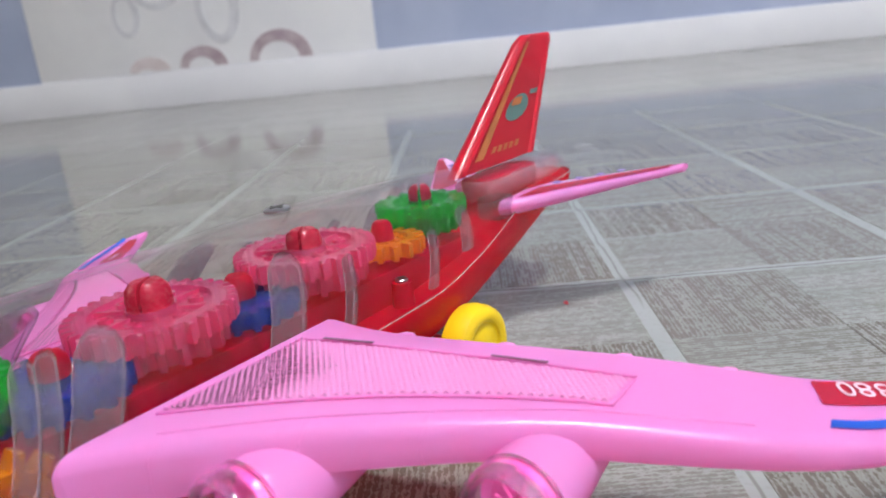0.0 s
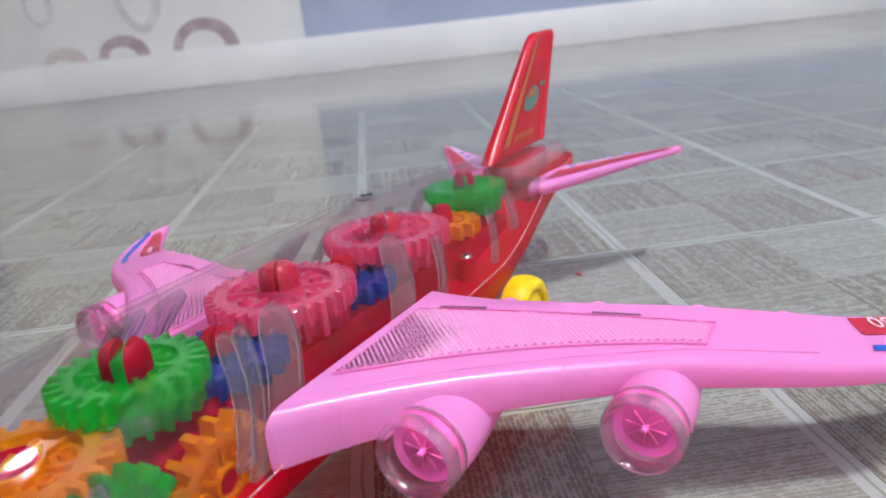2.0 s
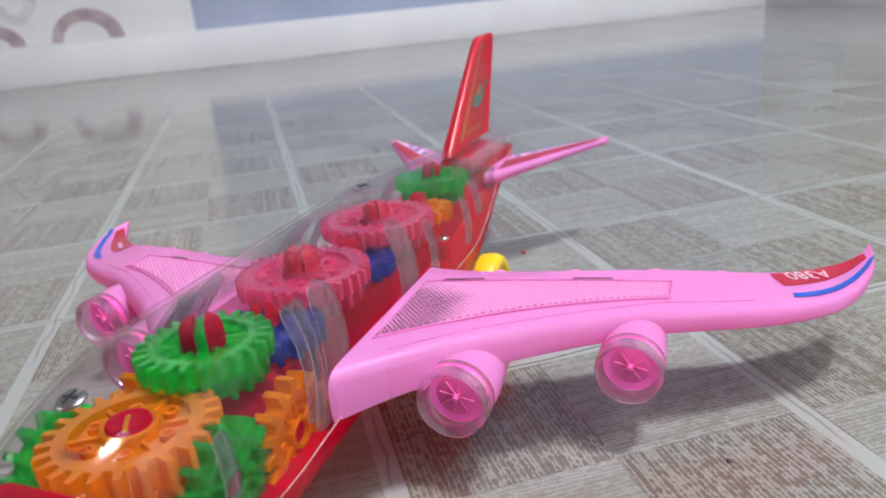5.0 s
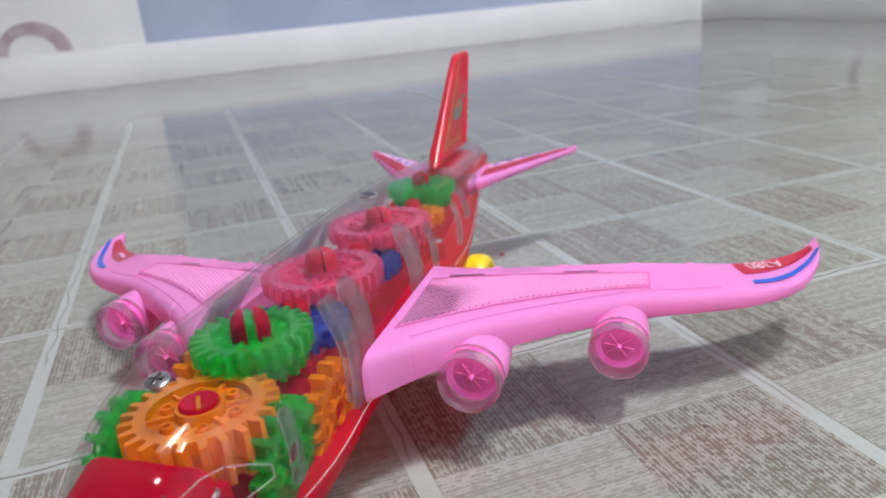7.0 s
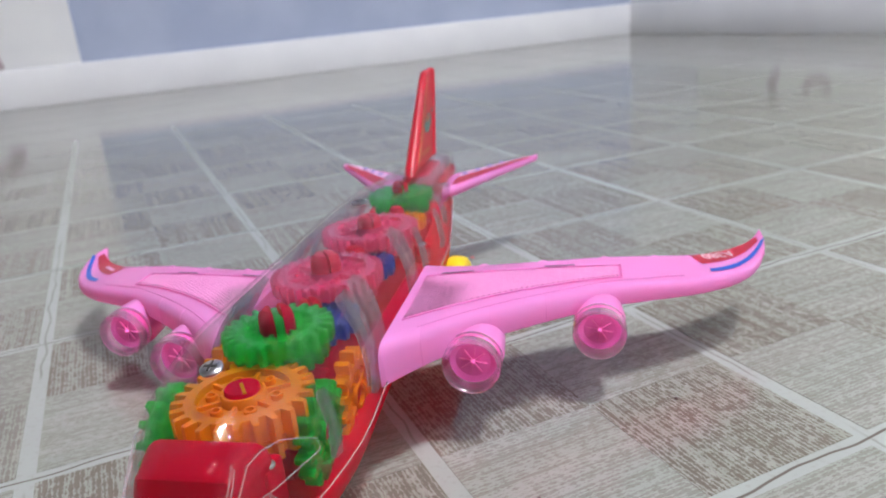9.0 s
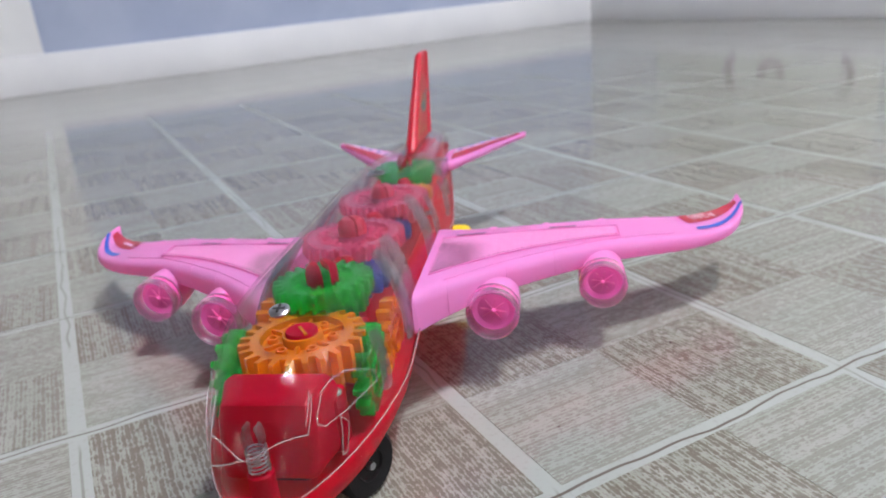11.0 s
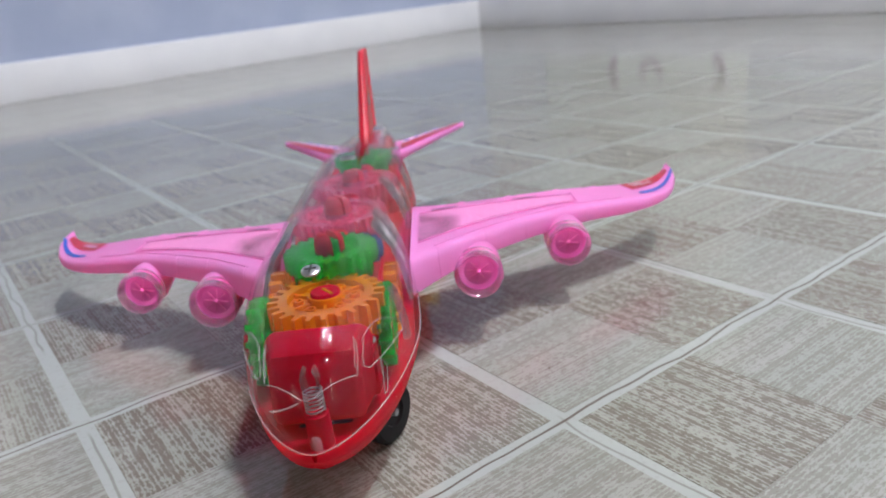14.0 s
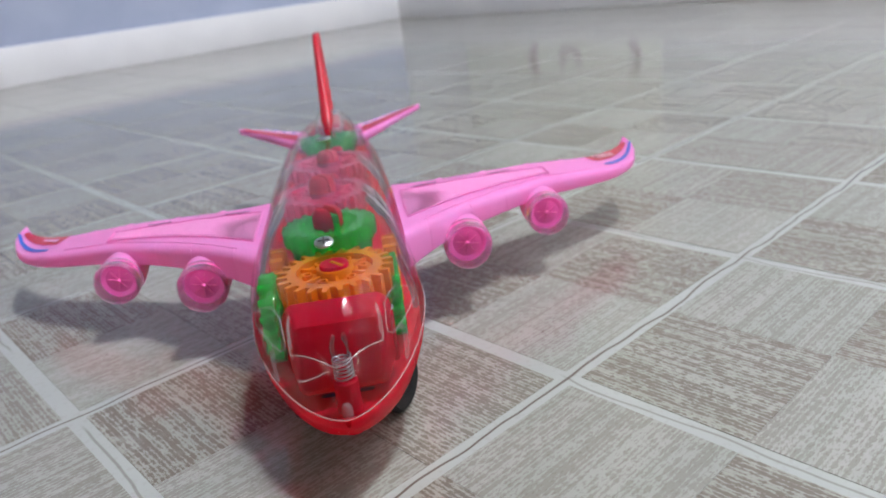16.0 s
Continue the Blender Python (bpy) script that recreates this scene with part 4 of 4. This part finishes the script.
for x, y, z, r in ENGINES:
    for side in (1, -1):
        eng = part("engine", turned(((0, 0.004), (r * 0.86, 0.004), (r * 0.93, 0.0045), (r * 0.97, 0.006), (r * 0.98, 0.010), (r * 0.90, 0.018), (r * 0.76, 0.028), (r * 0.55, 0.036), (0, 0.038)), 36, m=pose(0, 0, 0, -90)), PINK, plane,
                   "pink engine pod with a clear front ring", pose(side * x, y, z))
        ob = part("clear_ring", turned(((r * 0.80, 0.0022), (r * 0.84, -0.0022), (r * 0.90, -0.0030), (r * 0.96, -0.0028), (r * 1.0, -0.0018), (r * 1.0, 0.0039), (r * 0.84, 0.0039), (r * 0.80, 0.0022)), 40, m=pose(0, 0, 0, -90)), LENS, eng, "clear pink engine ring")
        ob.visible_shadow = False
        glint = [(r * 0.93 * math.cos(2 * math.pi * k / 32), -0.0031, r * 0.93 * math.sin(2 * math.pi * k / 32)) for k in range(32)]
        ob = part("ring_lip", tube(glint, 0.00022, True), KNURL_CLEAR, eng)
        ob.visible_shadow = False
        part("fan", turned(((0, 0.0022), (r * 0.60, 0.0025), (r * 0.68, 0.0019), (r * 0.79, 0.0017), (r * 0.79, 0.0036), (0, 0.0040)), 32, m=pose(0, 0, 0, -90)), DEEP_PINK, eng, "deep pink fan disc")
        star = turned(((0, -0.0004), (r * 0.07, -0.0001), (r * 0.09, 0.0022), (0, 0.0022)), 12, m=pose(0, 0, 0, -90))
        for k in range(8):
            spoke = box(0, r * 0.48, 0.0006, 0.0013, -0.00013, 0.00013)
            spoke.transform(pose(0, 0.001, 0, 0, 45 * k + 12, 0))
            star = join(star, spoke)
        part("fan_spokes", star, SPOKE, eng, "pale fan spokes")
        part("pylon", box(-0.003, 0.003, 0.012, 0.036, r * 0.3, r * 0.75, 0.0012), PINK, eng)

# ---- tail ----


def fin_section(h):
    """Front and back edge of the fin at a share h of its height."""
    return 0.2495 + (0.3030 - 0.2495) * h, 0.3030 + (0.3265 - 0.3030) * h, 0.0575 + (0.1030 - 0.0575) * h


fresh = bmesh.new()
rows = []
for h in (0.0, 0.2, 0.4, 0.6, 0.8, 0.93, 0.98, 1.0):
    f, b, z = fin_section(h)
    if h > 0.95:
        f += 0.0025 * (h - 0.95) / 0.05
        b -= 0.0018 * (h - 0.95) / 0.05
    t = (0.0034 - 0.0012 * h) * (0.55 if h == 1.0 else 1.0)
    row = []
    for k in range(9):
        a = math.pi * k / 8
        row.append(Vector((t * math.cos(a), f + 0.005 * (1 - math.sin(a)), z)))
    row += [Vector((-t * 0.7, f + 0.006, z)), Vector((-t * 0.7, b - 0.003, z)), Vector((-t, b - 0.002, z)), Vector((-t, b, z)), Vector((t, b, z)), Vector((t, b - 0.002, z)), Vector((t * 0.7, b - 0.003, z)), Vector((t * 0.7, f + 0.006, z))]
    rows.append(row)
made = loft(rows, fresh)
for a, b in zip(made, made[1:]):
    fresh.faces.new((a[-1], a[0], b[0], b[-1]))
fresh.faces.new(made[0])
fresh.faces.new(made[-1])
fin = part("tail_fin", fresh, FIN_RED, plane, "glossy red tail fin", smooth=40)


def on_fin(outline, mat, label, lift=0.0):
    """A sticker on both faces of the fin from (share back, share up) corners."""
    for side in (1, -1):
        fresh = bmesh.new()
        vs = []
        for u, h in outline:
            f, b, z = fin_section(h)
            t = (0.0034 - 0.0012 * h) * 0.7 + 0.00025 + lift
            vs.append(fresh.verts.new((side * t, f + 0.006 + (b - 0.003 - f - 0.006) * u, z)))
        fresh.faces.new(vs)
        part("fin_sticker", fresh, mat, fin, label)


on_fin(((0.06, 0.08), (0.20, 0.08), (0.17, 0.94), (0.05, 0.94)), STICKER_GOLD, "gold stripe sticker")
on_fin([(0.54 + 0.25 * math.cos(2 * math.pi * k / 16), 0.42 + 0.105 * math.sin(2 * math.pi * k / 16)) for k in range(16)], STICKER_TEAL, "teal oval emblem")
on_fin(((0.78, 0.50), (0.98, 0.50), (0.98, 0.54), (0.78, 0.54)), STICKER_TEAL, "teal bar emblem")
on_fin(((0.36, 0.44), (0.58, 0.44), (0.58, 0.50), (0.36, 0.50)), STICKER_GOLD, "gold emblem spot", 0.0003)
for k in range(5):
    on_fin(((0.30 + 0.10 * k, 0.10), (0.37 + 0.10 * k, 0.10), (0.37 + 0.10 * k, 0.15), (0.30 + 0.10 * k, 0.15)), STICKER_GOLD, "gold lettering bars")

ob = part("fin_socket", box(-0.0085, 0.0085, 0.262, 0.316, 0.0462, 0.0535, 0.0025, 3), SOCKET, plane, "hazy clear socket under the tail fin")
ob.visible_shadow = False

TP = ((0.0145, 0.257, 0.297, 0.0455), (0.020, 0.260, 0.300, 0.0458), (0.038, 0.288, 0.312, 0.0470), (0.052, 0.309, 0.322, 0.0478), (0.0585, 0.319, 0.326, 0.0482))
for side in (1, -1):
    fresh = bmesh.new()
    rows = []
    for x, le, te, z in TP:
        t = 0.0030 - 0.0015 * (x - 0.010) / 0.05
        row = [Vector((side * x, te, z + t * 0.4)), Vector((side * x, (le + te) / 2, z + t))]
        for k in range(7):
            a = math.pi * k / 6
            row.append(Vector((side * x, le + 0.003 * (1 - math.sin(a)), z + t * math.cos(a))))
        row += [Vector((side * x, (le + te) / 2, z - t)), Vector((side * x, te, z - t * 0.4))]
        rows.append(row)
    made = loft(rows, fresh)
    for a, b in zip(made, made[1:]):
        fresh.faces.new((a[-1], a[0], b[0], b[-1]))
    fresh.faces.new(made[0])
    fresh.faces.new(made[-1])
    tp = part("tailplane", fresh, PINK, plane, "pink plastic tailplane", smooth=40)
    for c0, c1, mat, lab in ((0.10, 0.50, STICKER_RED, "red stripe sticker"), (0.50, 0.86, STICKER_LILAC, "lilac sticker")):
        strip = bmesh.new()
        srows = []
        for k in range(7):
            x = 0.019 + 0.036 * k / 6
            le, te, z = [float(np.interp(x, [r[0] for r in TP], [r[i] for r in TP])) for i in (1, 2, 3)]
            t = 0.0030 - 0.0015 * (x - 0.010) / 0.05
            srows.append([Vector((side * x, le + (te - le) * c, z + t + 0.0004 - (0.6 * t * max(0, c - 0.5) * 2))) for c in (c0, (c0 + c1) / 2, c1)])
        loft(srows, strip)
        part("tail_sticker", strip, mat, tp, lab)
    for k in range(4):
        x = 0.022 + 0.006 * k
        le, te, z = [float(np.interp(x, [r[0] for r in TP], [r[i] for r in TP])) for i in (1, 2, 3)]
        y = le + (te - le) * 0.64
        part("tail_lettering", box(side * x - 0.0012, side * x + 0.0012, y - 0.0016, y + 0.0016, z + 0.0030, z + 0.0032), STICKER_VIOLET, tp, "blue lettering bar")
    ob = part("tail_socket", box(side * 0.0135 - 0.005, side * 0.0135 + 0.005, 0.252, 0.262, 0.0425, 0.051, 0.0015), RIB, plane, "clear tailplane socket")
    ob.visible_shadow = False

# ---- wheels ----
for side in (1, -1):
    wheel = part("rear_wheel", turned(((0, 0.0), (0.0117, 0.0), (0.0133, 0.0012), (0.0138, 0.0035), (0.0137, 0.0068), (0.0130, 0.0088), (0.0116, 0.0098), (0.0098, 0.0100), (0.0088, 0.0095), (0.0084, 0.0086), (0.0076, 0.0086), (0.0070, 0.0090), (0, 0.0092)), 36, m=pose(0, 0, 0, 0, 90 * side)), YELLOW, plane,
                 "yellow plastic rear wheel", pose(side * 0.0225, 0.217, 0.0120))
    part("axle", turned(((0, -0.02), (0.0016, -0.02), (0.0016, 0.001), (0, 0.001)), 12, m=pose(0, 0, 0, 0, 90 * side)), STEEL, wheel)
    front = part("front_wheel", turned(((0, 0.0), (0.0088, 0.0), (0.0108, 0.0012), (0.0108, 0.0058), (0.0095, 0.0070), (0.0050, 0.0070), (0.0045, 0.0062), (0, 0.0062)), 32, m=pose(0, 0, 0, 0, 90 * side)), BLACK, plane,
                 "black rubber front wheel", pose(0.0125 if side > 0 else -0.0085, 0.050, 0.0090, 0, 0, -30))
    part("hub_pin", turned(((0, 0.006), (0.0014, 0.006), (0.0012, 0.0078), (0, 0.0080)), 12, m=pose(0, 0, 0, 0, 90 * side)), STEEL, front, "steel hub pin")

# ---- crumbs on the floor ----
for x, y, s, mat in ((0.0973, 0.227, 0.0015, CRUMB_RED), (0.0900, 0.0492, 0.0009, CRUMB), (0.0480, 0.0875, 0.0007, CRUMB), (0.0197, 0.0273, 0.0006, CRUMB)):
    fresh = bmesh.new()
    bmesh.ops.create_icosphere(fresh, subdivisions=2, radius=s)
    for v in fresh.verts:
        v.co *= 0.75 + 0.5 * noise.noise(v.co * 900)
        v.co.z = v.co.z * 0.5 + s * 0.45
    ob = part("crumb", fresh, mat, at=pose(x, y, 0.0006))
    tagged(ob, "tiny crumb lying on the vinyl floor", "crumb", "crumbs")

# ---- printed wood patches of the floor sheet ----
EDGE = 0.0032
SIDE = (CELL - 2 * EDGE) / 2


def patch_mesh(w):
    fresh = bmesh.new()
    bmesh.ops.create_cube(fresh, size=1.0)
    for v in fresh.verts:
        inset = 0.0001 if v.co.z > 0 else 0.0
        v.co = Vector((v.co.x * 2 * (w / 2 - inset), v.co.y * 2 * (w / 2 - inset), 0.0002 if v.co.z > 0 else -0.0005))
    return fresh


PATCH = mesh_of(patch_mesh(SIDE), "floor_patch", WOOD, 0)
rng = random.Random(5)
near = []
for i in range(-34, 30):
    for j in range(-32, 26):
        for a in (0, 1):
            for b in (0, 1):
                cx, cy = i * CELL + EDGE + SIDE * (a + 0.5), j * CELL + EDGE + SIDE * (b + 0.5)
                if (Vector((cx, cy, 0)) - CORNER).dot(Vector((-A_WAY.y, A_WAY.x, 0))) * (1 if (Vector((0, 0, 0)) - CORNER).dot(Vector((-A_WAY.y, A_WAY.x, 0))) > 0 else -1) < -0.05:
                    continue
                if -3.6 < cx < 1.7 and -3.4 < cy < 2.2:
                    near.append((math.hypot(cx - 0.03, cy - 0.12), cx, cy, a, b))
near.sort()
rest = ([], [])
for order, (d, cx, cy, a, b) in enumerate(near):
    dark = (a + b) % 2
    if order >= 300:
        rest[dark].append((cx, cy))
        continue
    ob = new("floor_patch", PATCH)
    ob.parent = floor
    ob.matrix_basis = pose(cx, cy, 0, 0, 0, (90 if dark else 0) + rng.choice((0, 180)))
    v = rng.uniform(0.62, 1.0) if dark else rng.uniform(0.0, 0.45)
    ob.color = (v, v, v, 1)
for dark in (0, 1):
    verts, faces = [], []
    for cx, cy in rest[dark]:
        n, h = len(verts), SIDE / 2
        for z, g in ((-0.0005, 0.0), (0.0002, 0.0001)):
            verts += [(cx - h + g, cy - h + g, z), (cx + h - g, cy - h + g, z), (cx + h - g, cy + h - g, z), (cx - h + g, cy + h - g, z)]
        faces.append((n + 4, n + 5, n + 6, n + 7))
        faces += [(n + k, n + (k + 1) % 4, n + 4 + (k + 1) % 4, n + 4 + k) for k in range(4)]
    me = bpy.data.meshes.new("floor_patches")
    me.from_pydata(verts, [], faces)
    me.materials.append(WOOD_FAR[dark])
    ob = new("floor_patches", me)
    ob.parent = floor
    tagged(ob, "brown printed wood patches of the vinyl floor" if dark else "pale printed wood patches of the vinyl floor", kind="stuff")
